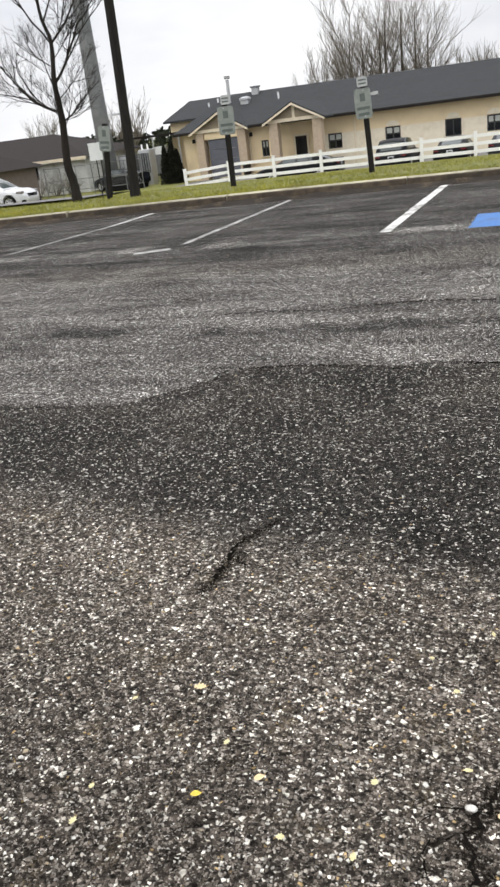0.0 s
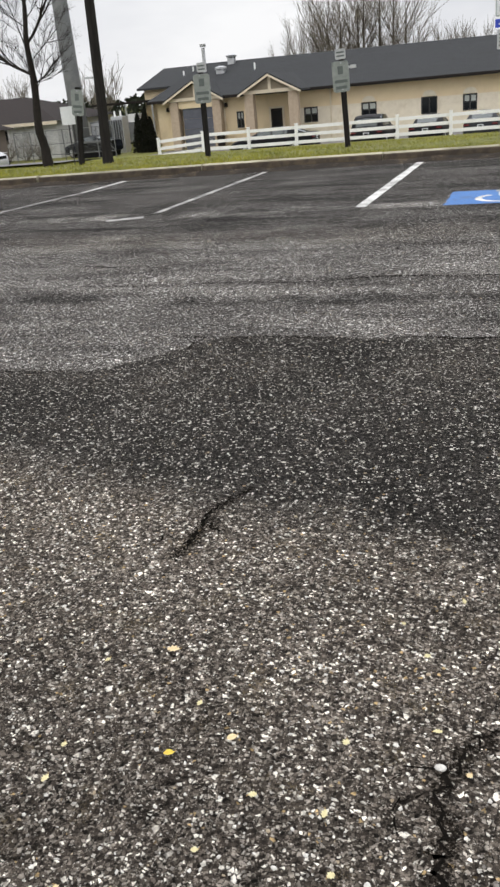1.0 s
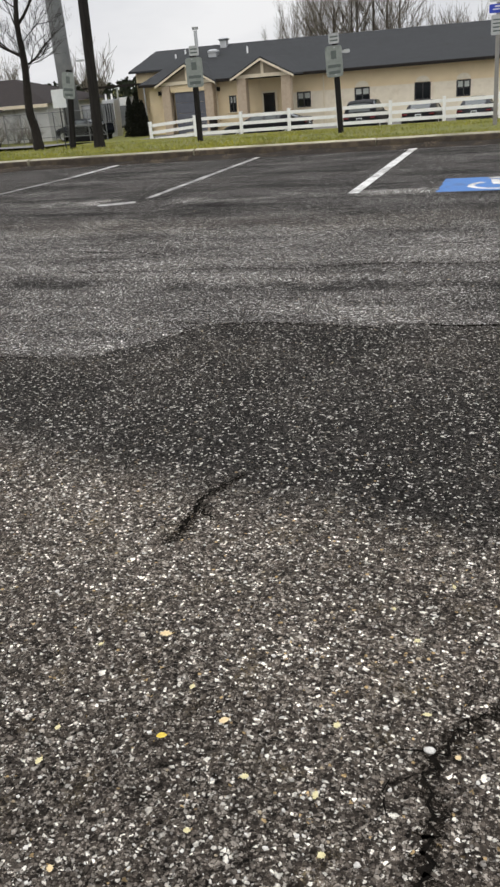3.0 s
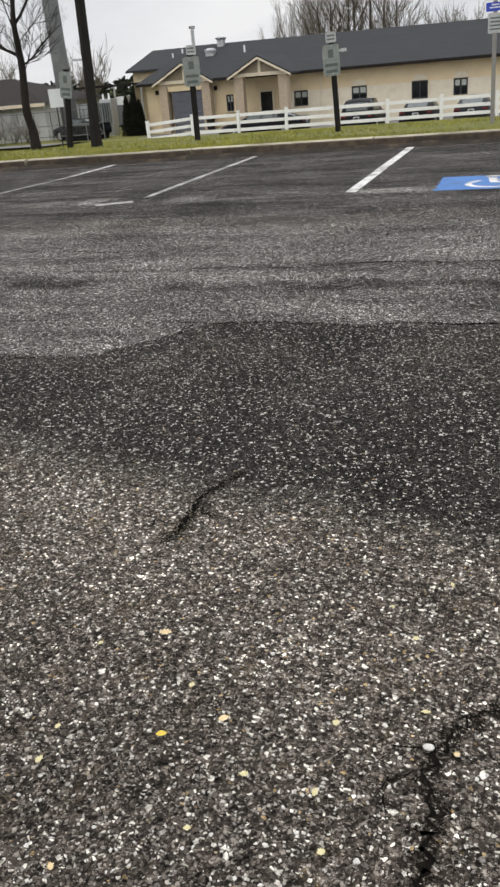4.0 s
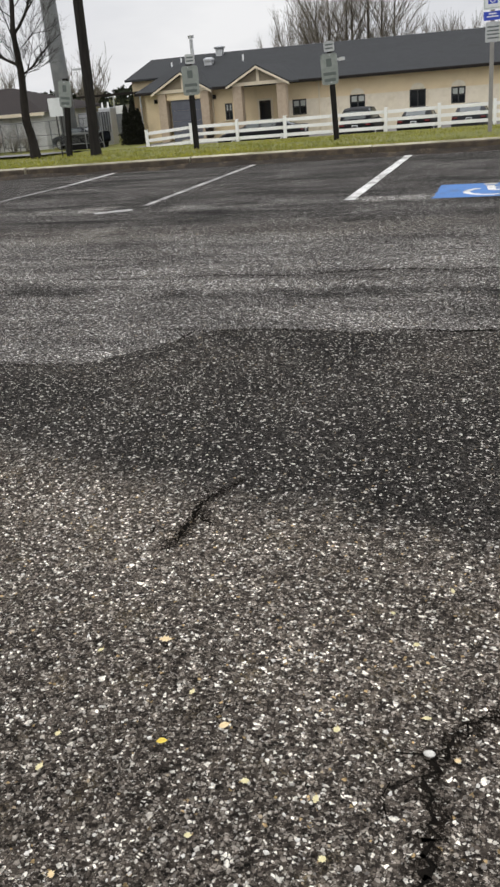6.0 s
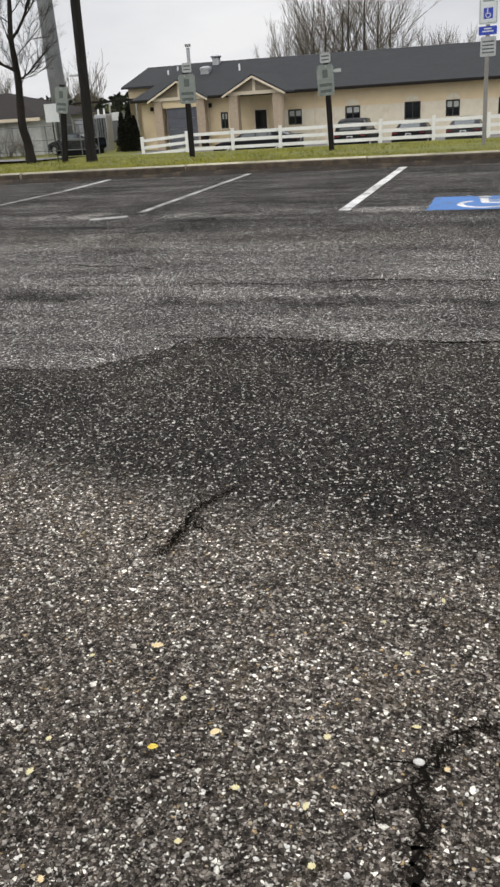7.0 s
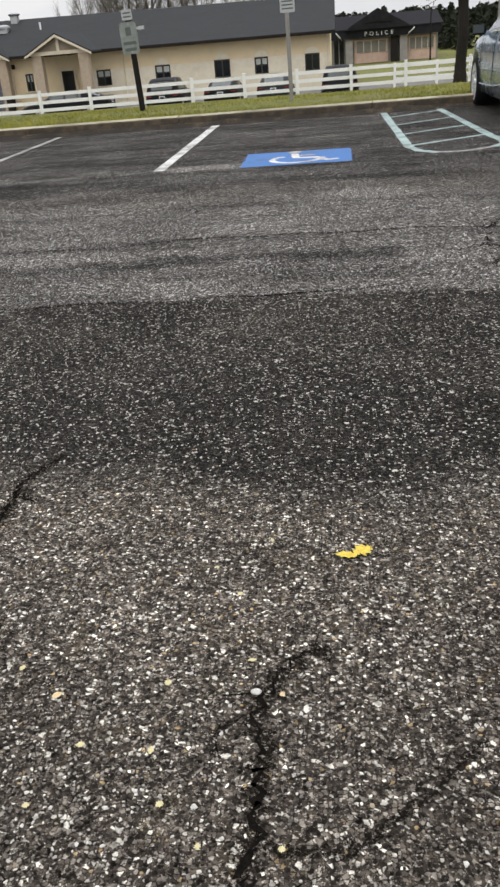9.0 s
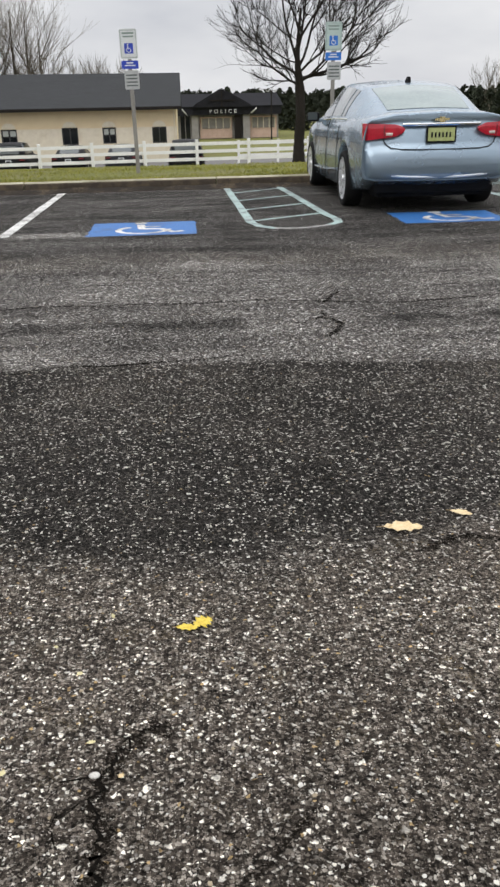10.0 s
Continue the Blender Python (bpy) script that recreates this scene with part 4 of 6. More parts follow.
def parking_sign(x, y, lean, label, face, blue, rise=0.0):
    """Accessible-parking sign: a steel channel post with three plates facing the lot."""
    s = thing("parking_sign", label, "sign", (x, y, 0.08 + rise), group="accessible parking signs")
    s.matrix_basis = pose(x, y, 0.08 + rise, 0, lean, 0)
    part("post", boxes((-0.034, 0.034, -0.004, 0.004, -0.15 - rise, 2.3), (-0.034, -0.026, 0.004, 0.03, -0.15 - rise, 2.3), (0.026, 0.034, 0.004, 0.03, -0.15 - rise, 2.3)), POST_STEEL, s)
    top = part("plate", lift(rounded_plate(0.30, 0.47, -0.010, -0.006), 0, 1.90), face, s, "white plate with green border")
    part("border", boxes((-0.135, -0.127, -0.0125, -0.0105, 1.92, 2.35), (0.127, 0.135, -0.0125, -0.0105, 1.92, 2.35), (-0.127, 0.127, -0.0125, -0.0105, 2.342, 2.35), (-0.127, 0.127, -0.0125, -0.0105, 1.92, 1.928)), SIGN_GREEN, top)
    part("lettering_bars", boxes((-0.10, 0.10, -0.0125, -0.0105, 2.285, 2.315), (-0.09, 0.09, -0.0125, -0.0105, 2.235, 2.262)), SIGN_GREEN, top)
    sq = part("symbol_square", boxes((-0.075, 0.075, -0.0135, -0.0105, 1.985, 2.145)), blue, top, "blue square")
    bm = boxes((-0.022, -0.006, -0.0155, -0.0138, 2.055, 2.115), (-0.006, 0.03, -0.0155, -0.0138, 2.055, 2.068), (0.026, 0.04, -0.0155, -0.0138, 2.015, 2.055), (-0.024, -0.004, -0.0155, -0.0138, 2.12, 2.138))
    part("symbol", bm, SIGN_WHITE, sq)
    arc = bmesh.new()
    pr = None
    for k in range(15):
        a = radians(120 + 17 * k)
        now = [arc.verts.new((-0.004 + r * math.cos(a), -0.0148, 2.04 + r * math.sin(a))) for r in (0.030, 0.042)]
        if pr:
            arc.faces.new((pr[0], pr[1], now[1], now[0]))
        pr = now
    part("symbol", arc, SIGN_WHITE, sq)
    mid = part("plate", lift(rounded_plate(0.29, 0.13, -0.010, -0.006, 0.015), 0, 1.745), blue, s, "blue plate with white bars")
    part("lettering_bars", boxes((-0.06, 0.06, -0.0125, -0.0105, 1.83, 1.85), (-0.09, 0.09, -0.0125, -0.0105, 1.79, 1.808)), SIGN_WHITE, mid)
    low = part("plate", lift(rounded_plate(0.25, 0.30, -0.010, -0.006, 0.02), 0.015, 1.42), SIGN_GREY, s, "grey plate with dark bars")
    part("lettering_bars", boxes(*[(-0.08, 0.11, -0.0125, -0.0105, 1.47 + 0.055 * k, 1.492 + 0.055 * k) for k in range(4)]), SIGN_INK, low)
    for z in (1.44, 1.71, 1.80, 1.94, 2.32):
        part("bolt", boxes((-0.008, 0.008, -0.0165, -0.0065, z, z + 0.016), bevel=0.003), GALV, s)
    return s


SIGN_MINT = surf("sign_mint", (0.40, 0.50, 0.47), (0.48, 0.58, 0.55), 6, 0.45, 0.03, 90)
SIGN_SKY = surf("sign_bright_blue", (0.015, 0.13, 0.50), (0.025, 0.17, 0.58), 6, 0.45, 0.03)
parking_sign(-0.70, 16.0, -0.6, "accessible-parking sign on a galvanised post in the grass", SIGN_WHITE, SIGN_BLUE)
parking_sign(2.90, 16.5, 0.2, "pale green accessible-parking sign on a post behind the parked car", SIGN_MINT, SIGN_SKY, 0.10)


def post_sign(x, y, z, lean, label, top=1.08, w=0.31, h=0.50, shift=0.0, cap=True, tab=False):
    """A dark post with an aged plate, a small plate over it and, on one, a side tab."""
    s = thing("post_sign", label, "sign", group="wooden post signs")
    s.matrix_basis = pose(x, y, z, 0, lean, 0)
    part("post", boxes((-0.045, 0.045, -0.045, 0.045, -0.15, top + h + 0.04), bevel=0.008), WOOD_DARK, s)
    pl = part("plate", lift(rounded_plate(w, h, -0.056, -0.050, 0.05), shift, top), SIGN_AGED, s, "aged pale green plate")
    part("lettering_bars", boxes((shift - w * 0.34, shift + w * 0.34, -0.0585, -0.0565, top + 0.10 * h, top + 0.20 * h), (shift - w * 0.38, shift + w * 0.38, -0.0585, -0.0565, top + 0.30 * h, top + 0.40 * h), (shift - w * 0.16, shift + w * 0.16, -0.0585, -0.0565, top + 0.58 * h, top + 0.84 * h)), SIGN_INK, pl)
    for bz in (0.06, 0.92):
        part("bolt", boxes((-0.010, 0.010, -0.064, -0.0565, top + bz * h, top + bz * h + 0.02), bevel=0.003), GALV, s)
    if cap:
        c = part("plate", lift(rounded_plate(0.19, 0.17, -0.056, -0.050, 0.03), shift + 0.02, top + h + 0.03), SIGN_GREY, s, "small weathered plate")
        part("lettering_bars", boxes((shift - 0.05, shift + 0.09, -0.0585, -0.0565, top + h + 0.07, top + h + 0.095), (shift - 0.05, shift + 0.09, -0.0585, -0.0565, top + h + 0.13, top + h + 0.155)), SIGN_INK, c)
    if tab:
        part("tab", boxes((w / 2 + 0.01, w / 2 + 0.12, -0.054, -0.049, top + 0.72 * h, top + 0.83 * h), (w / 2 - 0.03, w / 2 + 0.01, -0.0485, -0.0465, top + 0.74 * h, top + 0.81 * h)), SIGN_GREY, s, "small grey side tab")
    return s


post_sign(-6.34, 16.5, 0.08, 0.2, "aged green sign on a dark wooden post", 1.00, 0.34, 0.52, 0.03)
post_sign(-3.50, 16.5, 0.08, -2.6, "aged green sign on a leaning dark wooden post", 0.98, 0.31, 0.52, -0.02, True, True)
post_sign(-9.21, 16.5, 0.08, 6.6, "aged green sign on a dark wooden post beside the utility pole", 0.98, 0.27, 0.50, 0.0, False)
ws = thing("notice_board", "blank white notice board on two thin dark legs", "sign", (-9.60, 16.9, 0.06))
part("board", lift(rounded_plate(0.32, 0.36, -0.012, 0.0, 0.01), 0, 0.83), SIGN_WHITE, ws)
for sx in (-0.02, 0.09):
    part("leg", tube([((sx, 0.012, -0.12), 0.014), ((sx, 0.012, 1.1), 0.014)], 8), BLACK_FRAME, ws)
up = thing("utility_pole", "dark weathered wooden utility pole standing in the grass", "utility pole", (-8.64, 16.6, 0.0))
part("shaft", tube([((0, 0, -0.3), 0.135), ((0.0, 0, 0.03), 0.125), ((0.0, 0, 0.3), 0.106), ((0.04, 0, 1.2), 0.102), ((0.09, 0, 3), 0.097), ((0.16, 0, 6), 0.09), ((0.22, 0, 9), 0.08)], 14), WOOD_DARK, up, smooth_faces=True)
part("bracket", boxes((-0.25, -0.08, -0.03, 0.03, 1.72, 1.76), bevel=0.005), GALV, up)
mono = thing("steel_mast", "tall weathered grey steel mast behind the yard", "mast", (-34.3, 60.5, -2.0))
part("shaft", tube([((0.12, 0, -0.3), 0.66), ((0, 0, 6), 0.60), ((-0.05, 0, 14), 0.54), ((-0.1, 0, 22), 0.48)], 20), STEEL_GREY, mono, smooth_faces=True)
part("base_flange", tube([((0.12, 0, -0.3), 0.9), ((0.12, 0, 0.15), 0.9)], 20), STEEL_GREY, mono)

# ---- trees ----
BARK = surf("dark_bark", (0.009, 0.0078, 0.0065), (0.030, 0.025, 0.021), 12, 0.95, 0.9, 50, stretch=(3, 3, 0.6), spec=0.2)
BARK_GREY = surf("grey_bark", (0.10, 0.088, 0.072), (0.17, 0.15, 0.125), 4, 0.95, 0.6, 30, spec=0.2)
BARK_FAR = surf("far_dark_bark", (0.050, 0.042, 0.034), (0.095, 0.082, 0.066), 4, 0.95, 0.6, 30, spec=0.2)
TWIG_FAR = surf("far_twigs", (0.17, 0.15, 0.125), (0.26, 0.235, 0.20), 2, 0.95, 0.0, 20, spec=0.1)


class Boughs:
    """Collects tapered limbs into one mesh."""
    def __init__(self):
        self.v, self.f = [], []

    def limb(self, pts, r0, r1, sides):
        n, base = len(pts), len(self.v)
        for i, p in enumerate(pts):
            d = (pts[min(i + 1, n - 1)] - pts[max(i - 1, 0)]).normalized()
            s = d.cross(Vector((0.3, 0.9, 0.31))).normalized()
            u = d.cross(s)
            r = r0[i] * (1 + 0.05 * math.sin(i * 2.3)) if r1 is None else r0 + (r1 - r0) * i / (n - 1)
            for k in range(sides):
                a = 2 * math.pi * k / sides
                self.v.append(tuple(p + r * (math.cos(a) * s + math.sin(a) * u)))
        for i in range(n - 1):
            for k in range(sides):
                a, b = base + i * sides, base + (i + 1) * sides
                self.f.append((a + k, a + (k + 1) % sides, b + (k + 1) % sides, b + k))

    def mesh(self, name, material):
        me = bpy.data.meshes.new(name)
        me.from_pydata(self.v, [], self.f)
        me.materials.append(material)
        me.polygons.foreach_set("use_smooth", [True] * len(me.polygons))
        return me


def wander(rnd, p, d, length, n, bend, rise):
    pts, p, d = [p.copy()], p.copy(), d.normalized()
    for _ in range(n):
        d = (d + Vector((rnd.uniform(-bend, bend), rnd.uniform(-bend, bend), rnd.uniform(-bend, bend) + rise))).normalized()
        p = p + d * (length / n)
        pts.append(p.copy())
    return pts


def grow(rnd, wood, twig, p, d, length, r, depth, bend, rise, kids, spread):
    thin = r < 0.018
    pts = wander(rnd, p, d, length, 5 if not thin else 4, bend, rise)
    (twig if thin else wood).limb(pts, r, r * 0.55, 4 if thin else 7)
    if depth == 0:
        return
    for _ in range(kids + (rnd.random() < 0.5)):
        i = rnd.randint(1, len(pts) - 1)
        dd = (pts[i] - pts[i - 1]).normalized()
        side = Vector((rnd.uniform(-1, 1), rnd.uniform(-1, 1), rnd.uniform(-0.4, 0.7))).normalized()
        grow(rnd, wood, twig, pts[i], dd + side * spread, length * rnd.uniform(0.5, 0.75), r * rnd.uniform(0.42, 0.62), depth - 1, bend, rise, kids, spread)


def bare_tree(label, base, seed, trunk, limbs, bark, twig_mat, depth=4, bend=0.16, rise=0.05, kids=3, spread=0.75, name="tree"):
    """trunk: rows of (x, z, radius) from the base; limbs: (height on trunk, dx, dy, dz, length, radius)."""
    rnd = random.Random(seed)
    t = thing(name, label, "tree", base)
    wood, twig = Boughs(), Boughs()
    pts = [Vector((x, 0.012 * i * (-1) ** i, z)) for i, (x, z, _) in enumerate(trunk)]
    smooth_pts, radii = [], []
    for i in range(len(pts) - 1):
        a, b, c, d = pts[max(0, i - 1)], pts[i], pts[i + 1], pts[min(len(pts) - 1, i + 2)]
        for k in range(5):
            f = k / 5
            smooth_pts.append(0.5 * ((2 * b) + (c - a) * f + (2 * a - 5 * b + 4 * c - d) * f * f + (3 * b - a - 3 * c + d) * f ** 3))
            radii.append(trunk[i][2] + (trunk[i + 1][2] - trunk[i][2]) * f)
    smooth_pts.append(pts[-1])
    radii.append(trunk[-1][2])
    wood.limb(smooth_pts, radii, None, 12)
    for h, dx, dy, dz, ln, r in limbs:
        j = max(i for i in range(len(trunk)) if trunk[i][1] <= h)
        k = min(j + 1, len(trunk) - 1)
        f = 0 if k == j else (h - trunk[j][1]) / (trunk[k][1] - trunk[j][1])
        grow(rnd, wood, twig, pts[j].lerp(pts[k], f), Vector((dx, dy, dz)), ln, r, depth, bend, rise, kids, spread)
    a = new("trunk", wood.mesh("trunk", bark))
    b = new("crown", twig.mesh("crown", twig_mat))
    a.parent = b.parent = t
    return t


limbs1 = [(1.80, 0.75, 0.1, 0.3, 1.0, 0.022), (2.0, -1, 0.05, 0.42, 1.5, 0.036), (2.62, 0.85, -0.1, 0.55, 1.45, 0.034), (3.45, 0.75, 0.2, 0.55, 1.5, 0.026), (3.45, -0.55, -0.2, 0.75, 1.5, 0.024), (2.5, -0.7, 0.4, 0.6, 0.9, 0.017), (2.95, -0.7, -0.3, 0.6, 1.0, 0.017), (3.1, 0.5, 0.5, 0.6, 0.9, 0.016), (3.9, 0.5, 0.3, 1, 1.6, 0.02), (4.2, -0.5, 0.3, 1, 1.6, 0.02), (4.8, 0.2, -0.4, 1, 1.6, 0.02), (5.4, 0.3, 0.2, 1, 1.6, 0.016), (5.8, -0.3, 0.0, 1, 1.6, 0.016), (2.25, 0.3, 0.8, 0.6, 0.8, 0.016), (1.6, 0.6, -0.3, 0.6, 0.7, 0.014), (1.75, -0.5, 0.4, 0.8, 0.7, 0.014)]
bare_tree("bare street tree with dark bark and thin twigs", (-10.97, 18.0, -0.03), 5, [(0.02, -0.2, 0.16), (0.01, 0.06, 0.128), (-0.03, 0.5, 0.098), (-0.06, 0.9, 0.095), (-0.03, 1.85, 0.078), (0.02, 2.65, 0.058), (0.045, 3.5, 0.044), (-0.01, 4.15, 0.034), (-0.05, 5.9, 0.018)], limbs1, BARK, BARK, 4, 0.15, 0.06, 4, 0.7)
limbs2 = [(2.45, 1, 0.1, 0.30, 2.1, 0.055), (2.35, 0.9, -0.3, 0.55, 2.3, 0.045), (2.3, -1, 0.1, 0.30, 1.6, 0.040), (2.55, -0.8, 0.3, 0.6, 1.7, 0.045), (2.75, 0.6, 0.4, 0.8, 2.2, 0.045), (2.9, -0.4, -0.4, 0.9, 1.9, 0.045), (3.2, 0.3, 0.3, 1, 2.2, 0.04), (3.5, 0.5, -0.2, 1, 2.2, 0.04), (3.8, -0.3, 0.1, 1, 2.0, 0.035), (2.9, -0.9, -0.2, 0.3, 1.5, 0.024), (2.6, 0.9, 0.2, 0.75, 2.3, 0.04), (2.1, -0.5, -0.6, 0.6, 1.2, 0.022)]
bare_tree("bare spreading tree with dark trunk by the fence", (3.79, 28.0, -0.55), 9, [(0, -0.3, 0.25), (0, 0.12, 0.20), (0.01, 0.6, 0.165), (0.05, 1.4, 0.155), (0.03, 2.2, 0.15), (-0.05, 2.9, 0.09), (-0.02, 3.5, 0.06), (0.04, 4.4, 0.03)], limbs2, BARK, BARK, 4, 0.2, 0.07, 4, 0.75)
for k, (x, h, wide) in enumerate(((-19.2, 8.6, 2.0), (-17.7, 10.2, 2.2), (-16.7, 11.2, 2.3), (-15.4, 11.4, 2.4), (-14.3, 11.0, 2.3), (-12.8, 9.0, 2.3))):
    rows = []
    for i in range(17):
        f = 0.22 + 0.76 * i / 16
        a = 2.4 * i + k
        rows.append((h * f, math.cos(a), math.sin(a), 0.75 + 0.9 * f, wide * (0.55 + 1.1 * math.sin(math.pi * f) ** 0.8), 0.06 * (1.15 - f)))
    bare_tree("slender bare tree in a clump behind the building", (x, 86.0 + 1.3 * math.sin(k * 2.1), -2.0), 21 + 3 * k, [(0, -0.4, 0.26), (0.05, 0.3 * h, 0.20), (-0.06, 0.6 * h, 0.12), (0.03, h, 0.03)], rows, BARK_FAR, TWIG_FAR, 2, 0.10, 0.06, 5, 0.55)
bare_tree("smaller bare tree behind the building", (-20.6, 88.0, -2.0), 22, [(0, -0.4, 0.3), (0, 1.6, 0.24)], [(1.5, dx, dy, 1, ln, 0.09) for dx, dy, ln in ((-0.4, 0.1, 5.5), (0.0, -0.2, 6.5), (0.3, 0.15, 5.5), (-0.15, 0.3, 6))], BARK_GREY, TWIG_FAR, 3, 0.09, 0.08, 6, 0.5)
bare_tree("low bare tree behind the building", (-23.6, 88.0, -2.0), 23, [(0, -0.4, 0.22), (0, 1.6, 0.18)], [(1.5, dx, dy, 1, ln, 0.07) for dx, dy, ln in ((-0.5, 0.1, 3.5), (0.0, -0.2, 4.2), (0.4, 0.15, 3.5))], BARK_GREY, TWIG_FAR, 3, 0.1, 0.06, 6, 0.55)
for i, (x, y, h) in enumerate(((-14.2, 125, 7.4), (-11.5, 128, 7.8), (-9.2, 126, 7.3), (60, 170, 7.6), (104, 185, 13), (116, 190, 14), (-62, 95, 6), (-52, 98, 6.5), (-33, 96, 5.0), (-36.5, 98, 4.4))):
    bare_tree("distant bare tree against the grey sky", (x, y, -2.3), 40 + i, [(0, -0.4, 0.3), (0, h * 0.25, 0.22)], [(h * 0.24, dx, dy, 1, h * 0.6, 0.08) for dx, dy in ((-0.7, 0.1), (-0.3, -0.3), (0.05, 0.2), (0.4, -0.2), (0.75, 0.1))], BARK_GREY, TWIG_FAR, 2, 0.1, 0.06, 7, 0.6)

# ---- far woods: dark evergreen clumps along the horizon ----
WOODS = surf("evergreen_woods", (0.012, 0.016, 0.010), (0.04, 0.046, 0.030), 0.5, 0.95, 0.6, 4, spec=0.1)
SHRUB = surf("dark_evergreen_foliage", (0.006, 0.007, 0.004), (0.015, 0.016, 0.009), 5, 0.9, 0.7, 40, spec=0.2)


def clumps(rows, rnd, leaves, size, verts, faces):
    """Foliage as many small tilted leaves inside a tapering column; rows of (x, y, z, radius, height)."""
    for x, y, z, r, h in rows:
        for _ in range(leaves):
            f = rnd.random()
            rr = r * (1 - f) ** 0.6 * math.sqrt(rnd.random()) * rnd.uniform(0.8, 1.15)
            a = rnd.uniform(0, 6.28)
            c = Vector((x + rr * math.cos(a), y + rr * math.sin(a), z + h * f))
            u = Vector((rnd.uniform(-1, 1), rnd.uniform(-1, 1), rnd.uniform(-0.6, 0.6))).normalized() * size * rnd.uniform(0.6, 1.4)
            v = Vector((rnd.uniform(-1, 1), rnd.uniform(-1, 1), rnd.uniform(0.2, 1))).normalized() * size * rnd.uniform(0.6, 1.4)
            b = len(verts)
            verts += [tuple(c - u), tuple(c + v * 0.8), tuple(c + u), tuple(c - v * 0.8)]
            faces.append((b, b + 1, b + 2, b + 3))


rnd = random.Random(31)
verts, faces = [], []
rows = []
for _ in range(420):
    x = rnd.uniform(-60, 130)
    rows.append((x, rnd.uniform(255, 300), -2.4, rnd.uniform(2.2, 4.0), rnd.uniform(4.8, 7.6) + 0.8 * noise.noise((x * 0.06, 0, 4))))
clumps(rows, rnd, 70, 0.75, verts, faces)
rows = [(rnd.uniform(11.5, 75), rnd.uniform(112, 140), -2.4, rnd.uniform(1.4, 2.4), rnd.uniform(4.2, 5.4)) for _ in range(190)]
rows += [(rnd.uniform(-6, 11.5), rnd.uniform(118, 135), -2.4, rnd.uniform(1.4, 2.4), rnd.uniform(4.4, 5.6)) for _ in range(50)]
clumps(rows, rnd, 150, 0.34, verts, faces)
rows = [(rnd.uniform(-120, -40), rnd.uniform(150, 180), -2.4, rnd.uniform(2, 3.2), rnd.uniform(3.8, 5.6)) for _ in range(160)]
rows += [(rnd.uniform(-38, -27), rnd.uniform(100, 115), -2.4, rnd.uniform(1.2, 2.0), rnd.uniform(3.6, 4.9)) for _ in range(22)]
clumps(rows, rnd, 60, 0.5, verts, faces)
me = bpy.data.meshes.new("woods")
me.from_pydata(verts, [], faces)
me.materials.append(WOODS)
tagged(new("woods", me), "dark evergreen woods along the horizon", "woods", kind="stuff")
for k, (x, r, h) in enumerate(((-28.75, 0.55, 2.7), (-28.15, 0.62, 3.05), (-27.75, 0.5, 2.4))):
    sh = thing("evergreen_shrub", "tall dark evergreen shrub beside the building corner", "shrub", (x, 59.4, -2.3), group="evergreen shrubs")
    v2, f2 = [], []
    clumps([(0, 0, 0.05, r, h)], random.Random(60 + k), 2600, 0.075, v2, f2)
    me = bpy.data.meshes.new("foliage")
    me.from_pydata(v2, [], f2)
    me.materials.append(SHRUB)
    shared("foliage", me, sh)
    part("stem", tube([((0, 0, -0.1), 0.06), ((0, 0, h * 0.8), 0.02)], 7), BARK, sh)
# ---- vehicles ----
def car_paint(name, col, dark, metal=0.45, coat=0.6, gloss=0.20):
    m, n, l, p = nodes_of(name)
    v = n.new("ShaderNodeTexCoord").outputs["Object"]
    flake = noise_node(n, l, v, 900, 2, 0.5)
    film = noise_node(n, l, v, 3.0, 4, 0.6)
    c = mix_col(n, l, flake, dark, col)
    c = mix_col(n, l, smooth(n, l, film, 0.45, 0.75, 0, 0.25), c, tuple(0.7 * k for k in col))
    l.new(c, p.inputs["Base Color"])
    l.new(smooth(n, l, film, 0.3, 0.7, gloss, gloss + 0.10), p.inputs["Roughness"])
    p.inputs["Metallic"].default_value, p.inputs["Coat Weight"].default_value, p.inputs["Coat Roughness"].default_value = metal, coat, 0.06
    p.inputs["Specular IOR Level"].default_value = 0.08 if coat < 0.5 else 0.5
    return m


TYRE = surf("tyre_rubber", (0.006, 0.006, 0.006), (0.015, 0.015, 0.015), 20, 0.9, 0.3, 90, spec=0.2)
RIM = surf("alloy_rim", (0.62, 0.63, 0.65), (0.74, 0.75, 0.77), 12, 0.32, 0.02, 80, metal=0.5)
UNDER = surf("black_plastic", (0.006, 0.006, 0.0065), (0.014, 0.014, 0.015), 12, 0.9, 0.15, 120, spec=0.15)
CHROME = surf("chrome", (0.74, 0.76, 0.78), (0.82, 0.84, 0.86), 12, 0.12, 0.0, 80, metal=1.0, rough_var=0.05)
RED_LENS = surf("red_lamp_lens", (0.34, 0.006, 0.018), (0.52, 0.012, 0.032), 18, 0.16, 0.05, 60, coat=0.6, rough_var=0.06)
DULL_LENS = surf("dark_red_lamp_lens", (0.10, 0.006, 0.008), (0.16, 0.010, 0.014), 18, 0.3, 0.05, 60)
CLEAR_LENS = surf("clear_lamp_lens", (0.55, 0.47, 0.42), (0.65, 0.56, 0.5), 18, 0.16, 0.05, 60, coat=0.6, rough_var=0.06)
CAR_GLASS = glass("tinted_car_glass", (0.05, 0.062, 0.062), 0.04)
# rear glass: greenish tint, with the bright sky reflection put into its colour
REAR_SKY_GLASS = surf("rear_glass_sky_tint", (0.15, 0.205, 0.20), (0.21, 0.27, 0.26), 2.5, 0.10, 0.0, 40, coat=0.5, rough_var=0.05)
